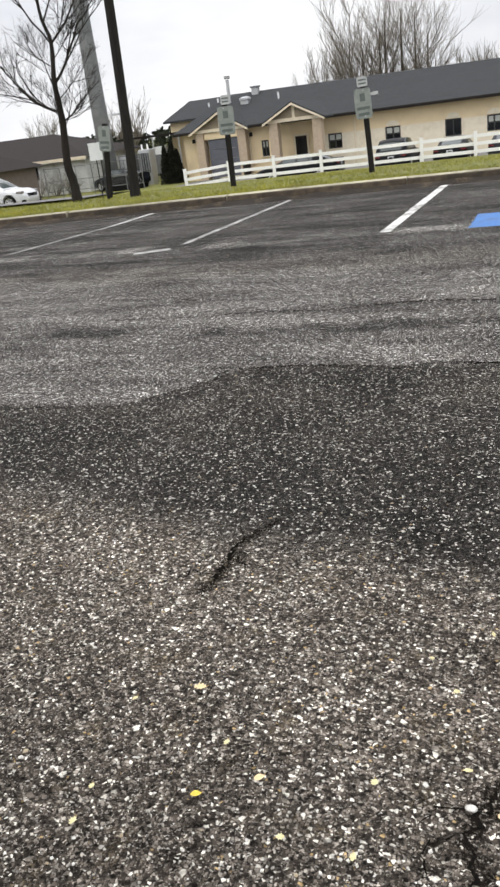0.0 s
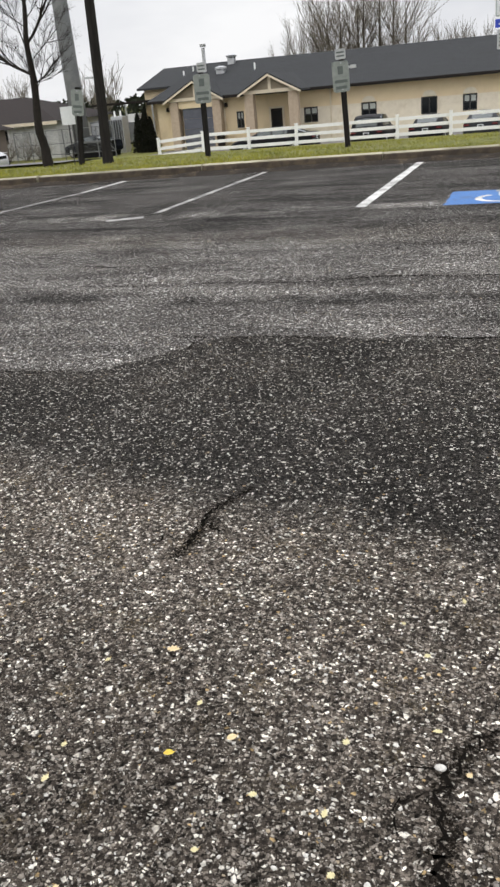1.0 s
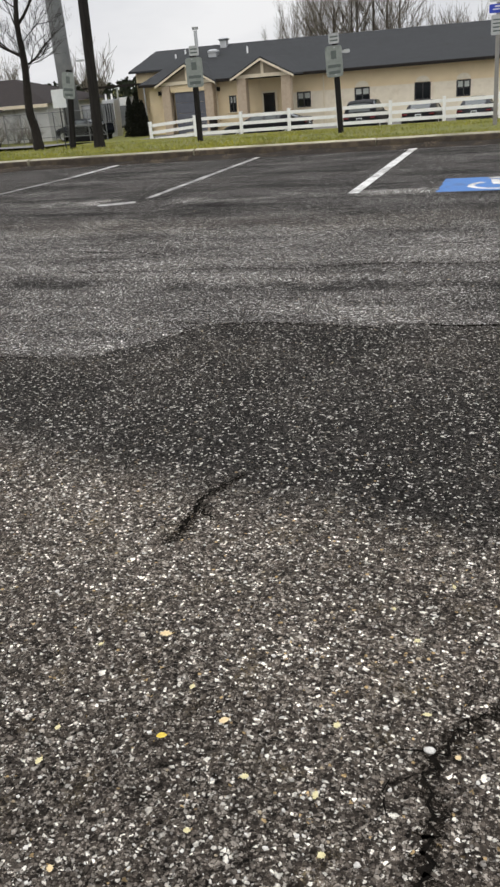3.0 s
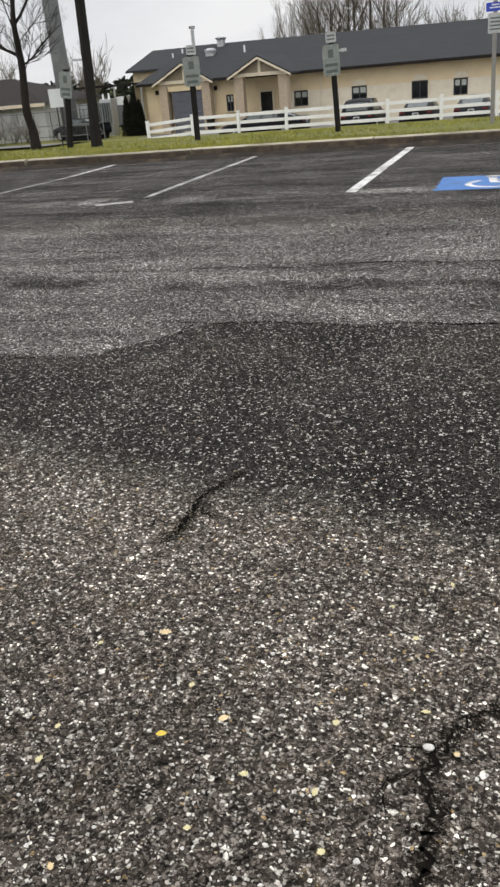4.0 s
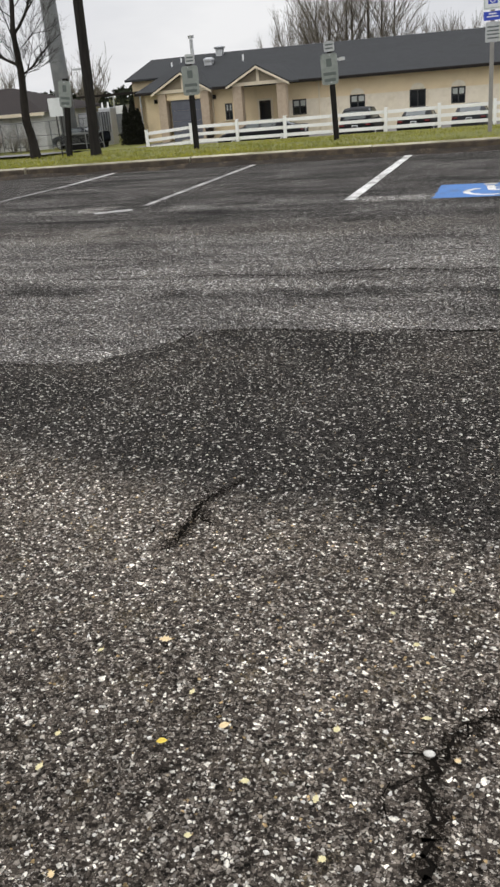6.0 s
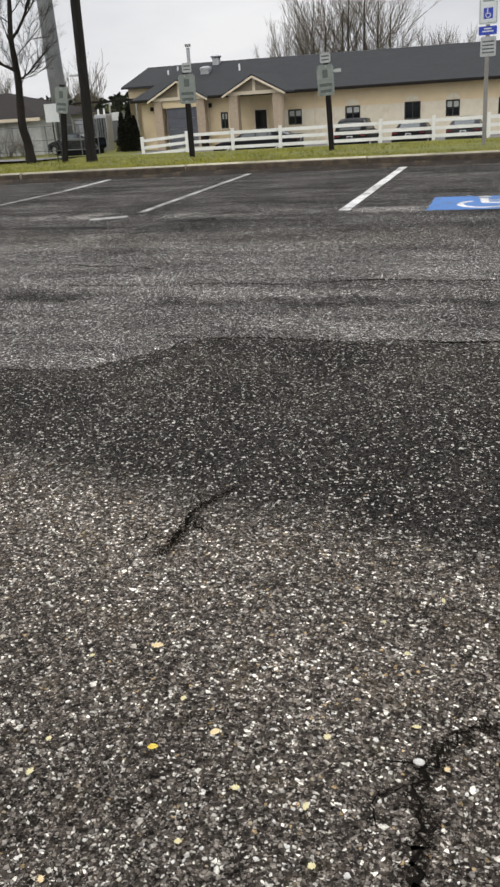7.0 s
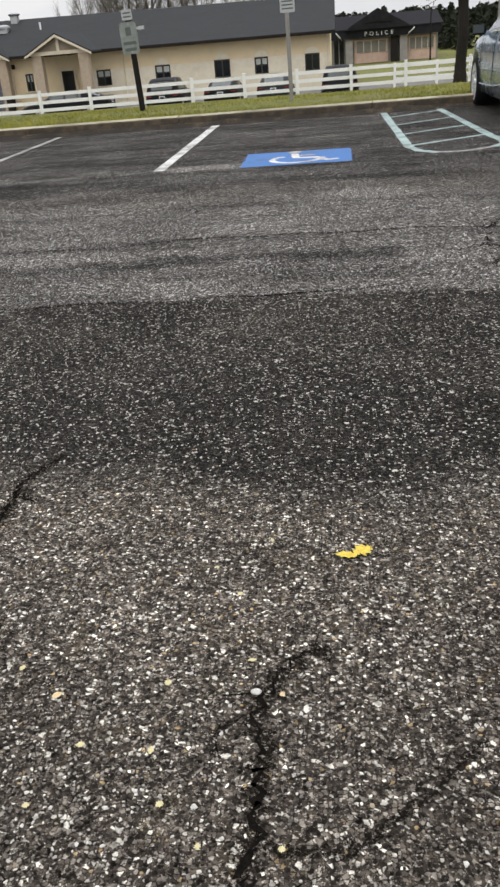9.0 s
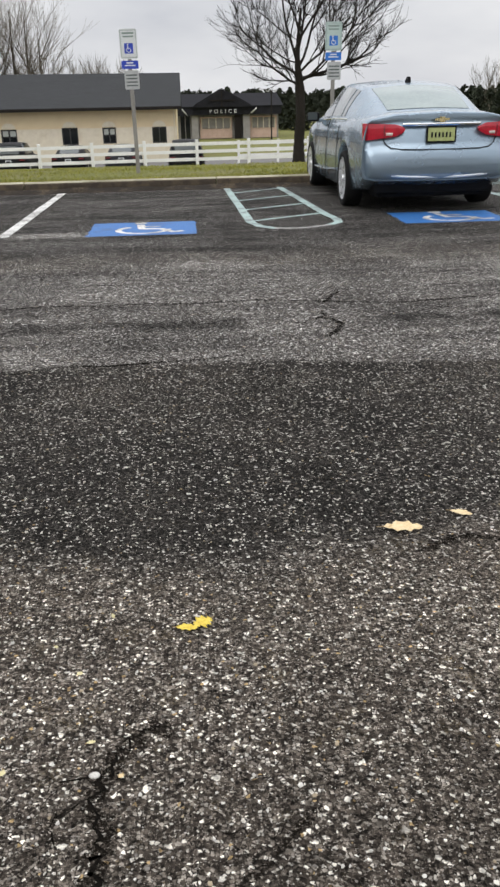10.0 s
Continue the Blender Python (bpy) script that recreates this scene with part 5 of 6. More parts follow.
# side glass: the light grey sky reflection is painted in as base colour
SIDE_SKY_GLASS = surf("side_glass_sky_tint", (0.10, 0.12, 0.125), (0.15, 0.175, 0.18), 2.0, 0.08, 0.0, 40, coat=0.6, rough_var=0.04)
BLIND_GLASS = surf("dull_window_glass", (0.16, 0.15, 0.14), (0.24, 0.22, 0.20), 1.5, 0.2, 0.0, 40)
SEAM = surf("panel_seam", (0.012, 0.014, 0.016), (0.02, 0.022, 0.025), 20, 0.8, 0.0)
PLATE = surf("yellow_plate", (0.33, 0.37, 0.12), (0.46, 0.50, 0.22), 25, 0.5, 0.05)
SILVER_TRIM = surf("silver_trim", (0.52, 0.55, 0.58), (0.6, 0.63, 0.66), 12, 0.35, 0.0, 80, metal=0.4)
GOLD = surf("gold_badge", (0.62, 0.50, 0.24), (0.72, 0.60, 0.32), 20, 0.25, 0.0, 60, metal=0.8)
LAMP_WHITE = surf("headlamp_lens", (0.62, 0.64, 0.66), (0.74, 0.76, 0.78), 18, 0.12, 0.0, 60, coat=0.5)

SEDAN = dict(L=5.11, W=0.927, arch=(1.13, 3.967), rw=0.335,
    low=((0.0, 0.80, 0.46, 0.58, 0.61), (0.012, 0.83, 0.41, 0.66, 0.69), (0.05, 0.85, 0.385, 0.73, 0.752), (0.09, 0.86, 0.38, 0.77, 0.80), (0.075, 0.87, 0.38, 0.95, 0.985), (0.135, 0.875, 0.38, 0.995, 1.025), (0.035, 0.878, 0.38, 1.03, 1.095), (0.08, 0.885, 0.37, 1.04, 1.115), (0.30, 0.90, 0.30, 1.05, 1.125), (0.65, 0.915, 0.22, 1.05, 1.13), (1.1, 0.925, 0.21, 1.04, 1.10), (2.0, 0.927, 0.20, 1.00, 1.02), (3.3, 0.927, 0.20, 0.97, 1.0), (3.95, 0.925, 0.21, 0.955, 1.03), (4.4, 0.905, 0.21, 0.90, 0.975), (4.8, 0.84, 0.22, 0.80, 0.87), (5.0, 0.74, 0.24, 0.70, 0.75), (5.11, 0.56, 0.30, 0.58, 0.60)),
    top=((0.58, 0.70, 0.56, 1.02, 1.115), (0.80, 0.76, 0.565, 1.01, 1.20), (1.15, 0.83, 0.58, 1.0, 1.33), (1.55, 0.86, 0.595, 0.99, 1.435), (2.0, 0.87, 0.61, 0.98, 1.482), (2.4, 0.87, 0.615, 0.97, 1.496), (2.85, 0.87, 0.605, 0.96, 1.47), (3.3, 0.865, 0.62, 0.95, 1.33), (3.7, 0.85, 0.66, 0.94, 1.14), (3.98, 0.83, 0.70, 0.93, 1.0)),
    rear=(0.66, 1.46), front=(2.98, 3.86), sides=((1.58, 1.74), (1.80, 2.44), (2.52, 3.34)), u=(0.10, 0.60))
SUV = dict(L=4.7, W=0.93, arch=(0.95, 3.72), rw=0.37,
    low=((0.0, 0.76, 0.45, 0.66, 0.72), (0.06, 0.84, 0.34, 0.80, 0.84), (0.09, 0.88, 0.30, 1.05, 1.10), (0.16, 0.90, 0.28, 1.10, 1.14), (0.6, 0.92, 0.27, 1.10, 1.14), (1.6, 0.93, 0.26, 1.08, 1.12), (3.0, 0.93, 0.26, 1.06, 1.10), (3.5, 0.925, 0.26, 1.05, 1.12), (4.1, 0.90, 0.27, 1.00, 1.08), (4.5, 0.82, 0.28, 0.88, 0.96), (4.7, 0.60, 0.34, 0.70, 0.75)),
    top=((0.13, 0.86, 0.62, 1.06, 1.12), (0.24, 0.87, 0.64, 1.06, 1.40), (0.42, 0.88, 0.66, 1.06, 1.66), (0.8, 0.89, 0.68, 1.06, 1.74), (1.6, 0.89, 0.68, 1.05, 1.76), (2.3, 0.89, 0.67, 1.04, 1.73), (2.8, 0.88, 0.67, 1.03, 1.52), (3.4, 0.86, 0.70, 1.02, 1.12)),
    rear=(0.17, 0.38), front=(2.42, 3.3), sides=((0.5, 1.1), (1.18, 1.95), (2.03, 2.75)), u=(0.12, 0.66))


def tail_curve(x, y):
    """How far the tail is swept forward towards its corners."""
    return 0.13 * (abs(x) / 0.9) ** 2.6 * max(0.0, 1 - y / 0.9)


def lerp_rows(rows, s):
    for a, b in zip(rows, rows[1:]):
        if a[0] <= s <= b[0] and b[0] > a[0]:
            f = (s - a[0]) / (b[0] - a[0])
            return [x + (y - x) * f for x, y in zip(a, b)]
    return list(rows[-1] if s > rows[-1][0] else rows[0])


def shell_point(c, s, u):
    """A point of the cabin's right half: u from 0 at the belt to 1 on the roof's middle line."""
    _, wb, wr, zb, zr = lerp_rows(c["top"], s)
    edge, crown = 0.66, 0.045 * min(1, (zr - zb) / 0.3)
    if u < edge:
        f = u / edge
        bow = 0.025 * math.sin(math.pi * f)
        return Vector((wb + (wr - wb) * f + bow, s, zb + (zr - crown - zb) * f ** 0.94))
    f = (u - edge) / (1 - edge)
    return Vector((wr * (1 - f), s, zr - crown + crown * math.sin(f * math.pi / 2)))


def patch(c, s0, s1, u0, u1, side, off, ns=8, nu=6, skew=0.0):
    """A curved pane on the cabin; side 0 spans the middle."""
    bm = bmesh.new()
    us = [u0 + (u1 - u0) * k / nu for k in range(nu + 1)]
    cols = []
    for i in range(ns + 1):
        s = s0 + (s1 - s0) * i / ns
        half = [shell_point(c, s + skew * (u - u0), u) for u in us]
        if side == 0:
            line = half + [Vector((-p.x, p.y, p.z)) for p in half[::-1][1:]]
        else:
            line = [Vector((p.x * side, p.y, p.z)) for p in half]
        cols.append(line)
    rows_ = []
    for i, line in enumerate(cols):
        out = []
        for k, p in enumerate(line):
            a, b = cols[max(0, i - 1)][k], cols[min(ns, i + 1)][k]
            q, r = line[max(0, k - 1)], line[min(len(line) - 1, k + 1)]
            nrm = (b - a).cross(r - q)
            nrm = nrm.normalized() if nrm.length > 1e-9 else Vector((0, 0, 1))
            if nrm.z < 0 or (abs(nrm.z) < 0.05 and nrm.x * p.x < 0):
                nrm = -nrm
            out.append(bm.verts.new(p + nrm * off))
        rows_.append(out)
    for a, b in zip(rows_, rows_[1:]):
        for k in range(len(a) - 1):
            bm.faces.new((a[k], a[k + 1], b[k + 1], b[k]))
    return bm


def wheel_parts(parent, rw, spokes=10):
    w = new("wheel")
    w.parent = parent
    bm = bmesh.new()
    prof = [(0.10, 0.745 * rw), (0.112, 0.79 * rw), (0.115, 0.89 * rw), (0.105, 0.96 * rw), (0.08, rw), (-0.08, rw), (-0.105, 0.96 * rw), (-0.11, 0.7 * rw)]
    rings = [[bm.verts.new((x, r * math.cos(2 * math.pi * k / 28), r * math.sin(2 * math.pi * k / 28))) for k in range(28)] for x, r in prof]
    for a, b in zip(rings, rings[1:]):
        for k in range(28):
            bm.faces.new((a[k], a[(k + 1) % 28], b[(k + 1) % 28], b[k]))
    part("tyre", bm, TYRE, w, "black tyre", True)
    bm = bmesh.new()
    prof = [(0.106, 0.765 * rw), (0.10, 0.70 * rw), (0.0, 0.68 * rw), (-0.08, 0.62 * rw)]
    rings = [[bm.verts.new((x, r * math.cos(2 * math.pi * k / 28), r * math.sin(2 * math.pi * k / 28))) for k in range(28)] for x, r in prof]
    for a, b in zip(rings, rings[1:]):
        for k in range(28):
            bm.faces.new((a[k], a[(k + 1) % 28], b[(k + 1) % 28], b[k]))
    for i in range(spokes):
        a = 2 * math.pi * i / spokes
        m = Matrix.Rotation(a, 4, "X")
        vs = bmesh.ops.create_cube(bm, size=1.0)["verts"]
        for q in vs:
            far = q.co.z > 0
            q.co = m @ Vector((0.075 + q.co.x * 0.03 + (0.012 if far else 0), q.co.y * (0.030 if far else 0.05), 0.06 * rw + (0.68 * rw if far else 0.0)))
    bmesh.ops.create_cone(bm, cap_ends=True, segments=16, radius1=0.16 * rw, radius2=0.12 * rw, depth=0.05, matrix=Matrix.Translation((0.085, 0, 0)) @ Matrix.Rotation(math.pi / 2, 4, "Y"))
    part("rim", bm, RIM, w, "bright alloy rim")
    bm = bmesh.new()
    bmesh.ops.create_circle(bm, cap_ends=True, segments=24, radius=0.6 * rw, matrix=Matrix.Translation((0.01, 0, 0)) @ Matrix.Rotation(math.pi / 2, 4, "Y"))
    part("brake_disc", bm, UNDER, w)
    return w


def vehicle(name, label, category, c, paint, at, turn, glass_rear=CAR_GLASS, group="", glass_side=CAR_GLASS):
    """A car with its tail at the origin and its nose along y."""
    car = thing(name, label, category, at, turn, group)
    L, W, rw = c["L"], c["W"], c["rw"]
    # body sides, deck and bonnet
    st = list(c["low"])
    lowest = [r for r in st if r[0] > 0.3]
    extra = set()
    for a in c["arch"]:
        for k in range(-9, 10):
            extra.add(round(a + (rw + 0.05) * math.sin(k / 9 * math.pi / 2), 4))
        extra |= {round(a - rw - 0.052, 4), round(a + rw + 0.052, 4)}
    extra |= {round(0.5 + 0.3 * k, 3) for k in range(int((L - 0.7) / 0.3))}
    have = {r[0] for r in st}
    body_rows = [r for r in st if r[0] <= 0.3] + sorted([tuple(r) for r in lowest] + [tuple([s] + lerp_rows(c["low"], s)[1:]) for s in extra if s not in have and s > 0.31])
    bm = bmesh.new()
    rings = []
    for s, w, zb, zs, zt in body_rows:
        for a in c["arch"]:
            d = abs(s - a)
            if d < rw + 0.05:
                zb = max(zb, rw + math.sqrt(max(0, (rw + 0.05) ** 2 - d * d)))
        base = [(0.0, zb), (0.80 * w, zb), (0.955 * w, zb + 0.02), (0.985 * w, max(zb + 0.05, 0.40)), (w, max(zb + 0.07, 0.56)), (0.995 * w, max(zb + 0.09, 0.70)), (0.975 * w, max(zb + 0.11, 0.5 * (zs + 0.72))), (0.945 * w, zs - 0.03), (0.90 * w, zs), (0.60 * w, zs + 0.75 * (zt - zs)), (0.0, zt)]
        fixed, hi = [], zs
        for x, z in base:
            fixed.append((x, min(z, zs - 0.002) if x > 0.905 * w else z))
        ring = [bm.verts.new((x, s, z)) for x, z in fixed]
        ring += [bm.verts.new((-x, s, z)) for x, z in fixed[-2:0:-1]]
        rings.append(ring)
    for a, b in zip(rings, rings[1:]):
        for k in range(len(a)):
            bm.faces.new((a[k], a[(k + 1) % len(a)], b[(k + 1) % len(a)], b[k]))
    bm.faces.new(rings[0])
    bm.faces.new(rings[-1][::-1])
    for q in bm.verts:
        q.co.y += tail_curve(q.co.x, q.co.y)
    part("body", bm, paint, car, "", True)
    # cabin
    bm = bmesh.new()
    ss = sorted({r[0] for r in c["top"]} | {c["top"][0][0] + (c["top"][-1][0] - c["top"][0][0]) * k / 22 for k in range(23)})
    us = [k / 12 for k in range(13)]
    rows_ = []
    for s in ss:
        half = [shell_point(c, s, u) for u in us]
        rows_.append([bm.verts.new(p) for p in half] + [bm.verts.new((-p.x, p.y, p.z)) for p in half[::-1][1:]])
    for a, b in zip(rows_, rows_[1:]):
        for k in range(len(a) - 1):
            bm.faces.new((a[k], a[k + 1], b[k + 1], b[k]))
    part("roof", bm, paint, car, "", True)
    part("rear_window", patch(c, *c["rear"], 0.70, 1.0, 0, 0.005, 8, 6), glass_rear, car, "rear window", True)
    part("windscreen", patch(c, *c["front"], 0.70, 1.0, 0, 0.005, 8, 6), CAR_GLASS, car, "windscreen", True)
    for side in (1, -1):
        for s0, s1 in c["sides"]:
            part("side_window", patch(c, s0, s1, *c["u"], side, 0.006, 5, 5), glass_side, car, "", True)
        for a in c["arch"]:
            w = wheel_parts(car, rw)
            w.matrix_basis = pose(side * (W - 0.10), a, rw, 0, 0, 0 if side > 0 else 180)
    part("underbody", boxes((-0.66, 0.66, 0.35, L - 0.45, 0.17, 0.5), bevel=0.03), UNDER, car, "black underbody")
    part("lower_valance", boxes((-0.70, 0.70, 0.26, 0.60, 0.22, 0.45), bevel=0.03), UNDER, car, "black lower valance")
    return car


BLUE_SILVER = car_paint("pale_blue_metallic", (0.29, 0.37, 0.44), (0.21, 0.275, 0.335), 0.6)
sedan = vehicle("sedan", "pale blue metallic sedan parked nose to the kerb", "car", SEDAN, BLUE_SILVER, (3.07, 10.0, 0.0), 0.0, REAR_SKY_GLASS, "", SIDE_SKY_GLASS)
W = 0.87


def rear_band(x0, x1, z0, z1, off, n=10, leaf_shape=False, wrap=0.0):
    """A shaped slab on the tail that follows its curve; leaf_shape rounds its inner end, wrap carries its outer end round the side."""
    bm = bmesh.new()
    cols = []
    for k in range(n + 1):
        f = k / n
        x = x0 + (x1 - x0) * f
        d = 0.080 + tail_curve(x, 0.08) - off
        if wrap and abs(x) > 0.82:
            d += wrap * ((abs(x) - 0.82) / 0.05) ** 1.6
        lo, hi = z0, z1
        if leaf_shape:
            c, mid = 0.12 + 0.88 * min(1.0, f / 0.22) ** 0.55, z0 + 0.62 * (z1 - z0)
            lo = mid - (mid - z0 - 0.30 * (z1 - z0) * (1 - f)) * c
            hi = mid + (z1 - mid - 0.10 * (z1 - z0) * (1 - f)) * c
        cols.append([bm.verts.new((x, d, lo)), bm.verts.new((x, d - 0.005, lo * 0.65 + hi * 0.35)), bm.verts.new((x, d - 0.005, lo * 0.3 + hi * 0.7)), bm.verts.new((x, d, hi)), bm.verts.new((x, d + 0.05, hi)), bm.verts.new((x, d + 0.05, lo))])
    for a, b in zip(cols, cols[1:]):
        for k in range(6):
            bm.faces.new((a[k], a[(k + 1) % 6], b[(k + 1) % 6], b[k]))
    bm.faces.new(cols[0])
    bm.faces.new(cols[-1][::-1])
    return bm


for side in (1, -1):
    lamp = part("tail_light", rear_band(side * 0.42, side * 0.872, 0.815, 1.0, 0.030, 40, True, 0.06), RED_LENS, sedan, "red wrap-round tail lamp")
    part("reverse_lamp", rear_band(side * 0.56, side * 0.63, 0.868, 0.898, 0.0365, 4), CLEAR_LENS, lamp, "clear reversing lamp")
    part("lamp_divider", rear_band(side * 0.648, side * 0.653, 0.85, 0.975, 0.0362, 2), SEAM, lamp)
    mir = part("door_mirror", boxes((0.90 if side > 0 else -1.09, 1.09 if side > 0 else -0.90, 3.20, 3.33, 0.97, 1.10), bevel=0.045), UNDER, sedan)
    part("mirror_arm", boxes((0.78 if side > 0 else -0.95, 0.95 if side > 0 else -0.78, 3.24, 3.31, 0.96, 1.01), bevel=0.01), BLUE_SILVER, mir)
    part("mirror_glass", boxes((side * 1.015 - 0.07, side * 1.015 + 0.07, 3.194, 3.199, 0.995, 1.095)), CAR_GLASS, mir)
    for s, z in ((1.70, 0.86), (2.58, 0.85)):
        part("door_handle", boxes((side * 0.925 - 0.012, side * 0.925 + 0.012, s, s + 0.2, z, z + 0.03), bevel=0.01), BLUE_SILVER, sedan)
    for s in (1.64, 2.46, 3.50):
        part("door_seam", tube([((side * 0.929, s + 0.02, 0.32), 0.004), ((side * 0.932, s, 0.56), 0.004), ((side * 0.928, s, 0.70), 0.004), ((side * 0.912, s, 0.85), 0.004), ((side * 0.885, s, 0.955), 0.004)], 5), SEAM, sedan)
    part("sill_crease", tube([((side * 0.922, 1.6, 0.42), 0.010), ((side * 0.926, 2.5, 0.36), 0.010), ((side * 0.926, 3.5, 0.34), 0.010)], 6), BLUE_SILVER, sedan)
    part("window_trim", tube([(tuple(Vector((side, 1, 1)) * shell_point(SEDAN, s, 0.06) + Vector((side * 0.006, 0, 0))), 0.008) for s in (1.36, 1.7, 2.2, 2.7, 3.2, 3.5)], 6), CHROME, sedan)
    part("headlight", boxes((side * 0.62 - 0.14, side * 0.62 + 0.14, 4.80, 4.97, 0.64, 0.76), bevel=0.04), LAMP_WHITE, sedan, "clear headlight")
part("chrome_strip", rear_band(-0.45, 0.45, 0.968, 0.996, 0.028, 14), CHROME, sedan, "chrome strip across the boot lid")
part("boot_seam", tube([((x, y + tail_curve(x, 0.03), z), 0.006) for x, y, z in ((-0.66, 0.072, 0.84), (-0.63, 0.062, 0.78), (-0.57, 0.036, 0.735), (-0.45, 0.026, 0.72), (-0.2, 0.024, 0.716), (0.0, 0.023, 0.715), (0.2, 0.024, 0.716), (0.45, 0.026, 0.72), (0.57, 0.036, 0.735), (0.63, 0.062, 0.78), (0.66, 0.072, 0.84))], 6), SEAM, sedan)
part("bumper_strip", tube([((x, 0.032 + tail_curve(x, 0.035), 0.415 + 0.03 * (abs(x) / 0.62) ** 3), 0.016) for x in (-0.76, -0.66, -0.55, -0.4, -0.2, 0, 0.2, 0.4, 0.55, 0.66, 0.76)], 8), SILVER_TRIM, sedan, "bright lower bumper strip")
plate = part("number_plate", boxes((-0.155, 0.155, 0.056, 0.066, 0.80, 0.945), bevel=0.004), PLATE, sedan, "yellow-green plate with dark bars")
part("plate_frame", boxes((-0.17, -0.156, 0.052, 0.068, 0.788, 0.957), (0.156, 0.17, 0.052, 0.068, 0.788, 0.957), (-0.156, 0.156, 0.052, 0.068, 0.788, 0.799), (-0.156, 0.156, 0.052, 0.068, 0.946, 0.957)), UNDER, plate)
part("plate_bars", boxes(*[(-0.12 + 0.042 * k, -0.10 + 0.042 * k, 0.0535, 0.0555, 0.84, 0.895) for k in range(6)]), UNDER, plate)
part("badge", lift(prism([(-0.09, -0.012), (-0.03, -0.012), (-0.03, -0.028), (0.03, -0.028), (0.03, -0.012), (0.075, -0.012), (0.09, 0.012), (0.03, 0.012), (0.03, 0.028), (-0.03, 0.028), (-0.03, 0.012), (-0.075, 0.012)], 0.056, 0.066), 0, 1.03), GOLD, sedan, "plain gold badge shape")
part("roof_antenna", prism_x([(1.62, 1.44), (1.80, 1.452), (1.68, 1.515), (1.64, 1.51)], -0.02, 0.02), UNDER, sedan)

DARK_PAINT = car_paint("black_car_paint", (0.010, 0.0105, 0.012), (0.006, 0.006, 0.007), 0.0, 0.0, 0.45)
GREY_PAINT = car_paint("grey_car_paint", (0.035, 0.037, 0.042), (0.022, 0.024, 0.028), 0.0, 0.0, 0.45)
WHITE_CAR = car_paint("white_car_paint", (0.56, 0.57, 0.58), (0.50, 0.51, 0.52), 0.0)
for name, c, paint, x, y, turn, label in (
        ("suv", SUV, DARK_PAINT, 0.2, 44.5, 0, "black sport utility car parked behind the fence"),
        ("suv", SUV, DARK_PAINT, -9.05, 46.0, 0, "black sport utility car parked behind the fence"),
        ("sedan", SEDAN, DARK_PAINT, -6.05, 46.5, 0, "black sedan parked behind the fence"),
        ("sedan", SEDAN, GREY_PAINT, -3.25, 46.5, 0, "grey sedan parked behind the fence"),
        ("sedan", SEDAN, DARK_PAINT, -12.0, 47.5, 90, "black sedan parked side-on behind the fence")):
    v = vehicle(name, label, "car", c, paint, (x, y, ground_z(y) + 0.02), turn, group="cars behind the fence")
    w, hi = c["W"], 1.0 if c is SEDAN else 1.02
    for side in (1, -1):
        part("tail_light", boxes((side * (w - 0.22) - 0.13, side * (w - 0.22) + 0.13, 0.055, 0.14, hi - 0.14, hi - 0.06), bevel=0.02), DULL_LENS, v, "red tail lamp")
    pl = part("number_plate", boxes((-0.155, 0.155, 0.055, 0.085, hi - 0.24, hi - 0.10)), SIGN_WHITE, v, "pale plate with dark bars")
    part("plate_bars", boxes((-0.11, 0.11, 0.050, 0.054, hi - 0.20, hi - 0.14)), UNDER, pl)
wc = vehicle("suv", "white sport utility car parked by the dark-roofed house", "car", SUV, WHITE_CAR, (-32.6, 40.5, ground_z(40.5) + 0.02), -90)

part("front_bumper", boxes((-0.82, 0.82, 4.42, 4.66, 0.26, 0.50), bevel=0.05), UNDER, wc, "black lower bumper")
part("grille", boxes((-0.45, 0.45, 4.52, 4.70, 0.62, 0.80), bevel=0.02), UNDER, wc)
for side in (1, -1):
    part("headlight", boxes((side * 0.70 - 0.16, side * 0.70 + 0.16, 4.22, 4.56, 0.84, 0.96), bevel=0.04), BLIND_GLASS, wc, "grey headlight")
    part("sill", boxes((side * 0.90 - 0.04, side * 0.90 + 0.04, 1.4, 3.3, 0.24, 0.42), bevel=0.02), UNDER, wc, "black lower sill")

# ---- lower car park and paths ----
setting("pavement", boxes((-24, 3, 58.3, 59.2, ground_z(59) - 0.1, ground_z(59) + 0.12)), CONCRETE, "concrete walk along the building front", "pavement")
bm = bmesh.new()
gx, gy = [-26, -10, 0, 10, 34], [42.3, 44, 47, 50, 54, 58.2]
grid = [[bm.verts.new((x, y, ground_z(y) + 0.055)) for x in gx] for y in gy]
for r0, r1 in zip(grid, grid[1:]):
    for i in range(len(gx) - 1):
        bm.faces.new((r0[i], r0[i + 1], r1[i + 1], r1[i]))
setting("road", bm, DRIVE, "grey asphalt car park behind the fence", "asphalt")
bm = bmesh.new()
gy = [19.4, 22, 26, 30, 34, 38, 42, 46]
grid = [[bm.verts.new((x if x < -30 else -11.6 - 0.42 * (y - 19.4) - 5 * k, y, ground_z(y) + 0.055)) for x, k in ((-90, 0), (-50, 0), (-38, 0), (-20, 1), (-12, 0))] for y in gy]
gx = grid[0]
for r0, r1 in zip(grid, grid[1:]):
    for i in range(len(gx) - 1):
        bm.faces.new((r0[i], r0[i + 1], r1[i + 1], r1[i]))
setting("road", bm, DRIVE, "grey asphalt lane beside the house", "asphalt")
PATH_TAN = surf("pale_path", (0.42, 0.38, 0.28), (0.52, 0.47, 0.36), 2, 0.9, 0.3)
bm = ribbon([(-24.5, 45), (-21.5, 47.5), (-19.5, 50)], 1.3, 0)
for q in bm.verts:
    q.co.z = ground_z(q.co.y) + 0.07
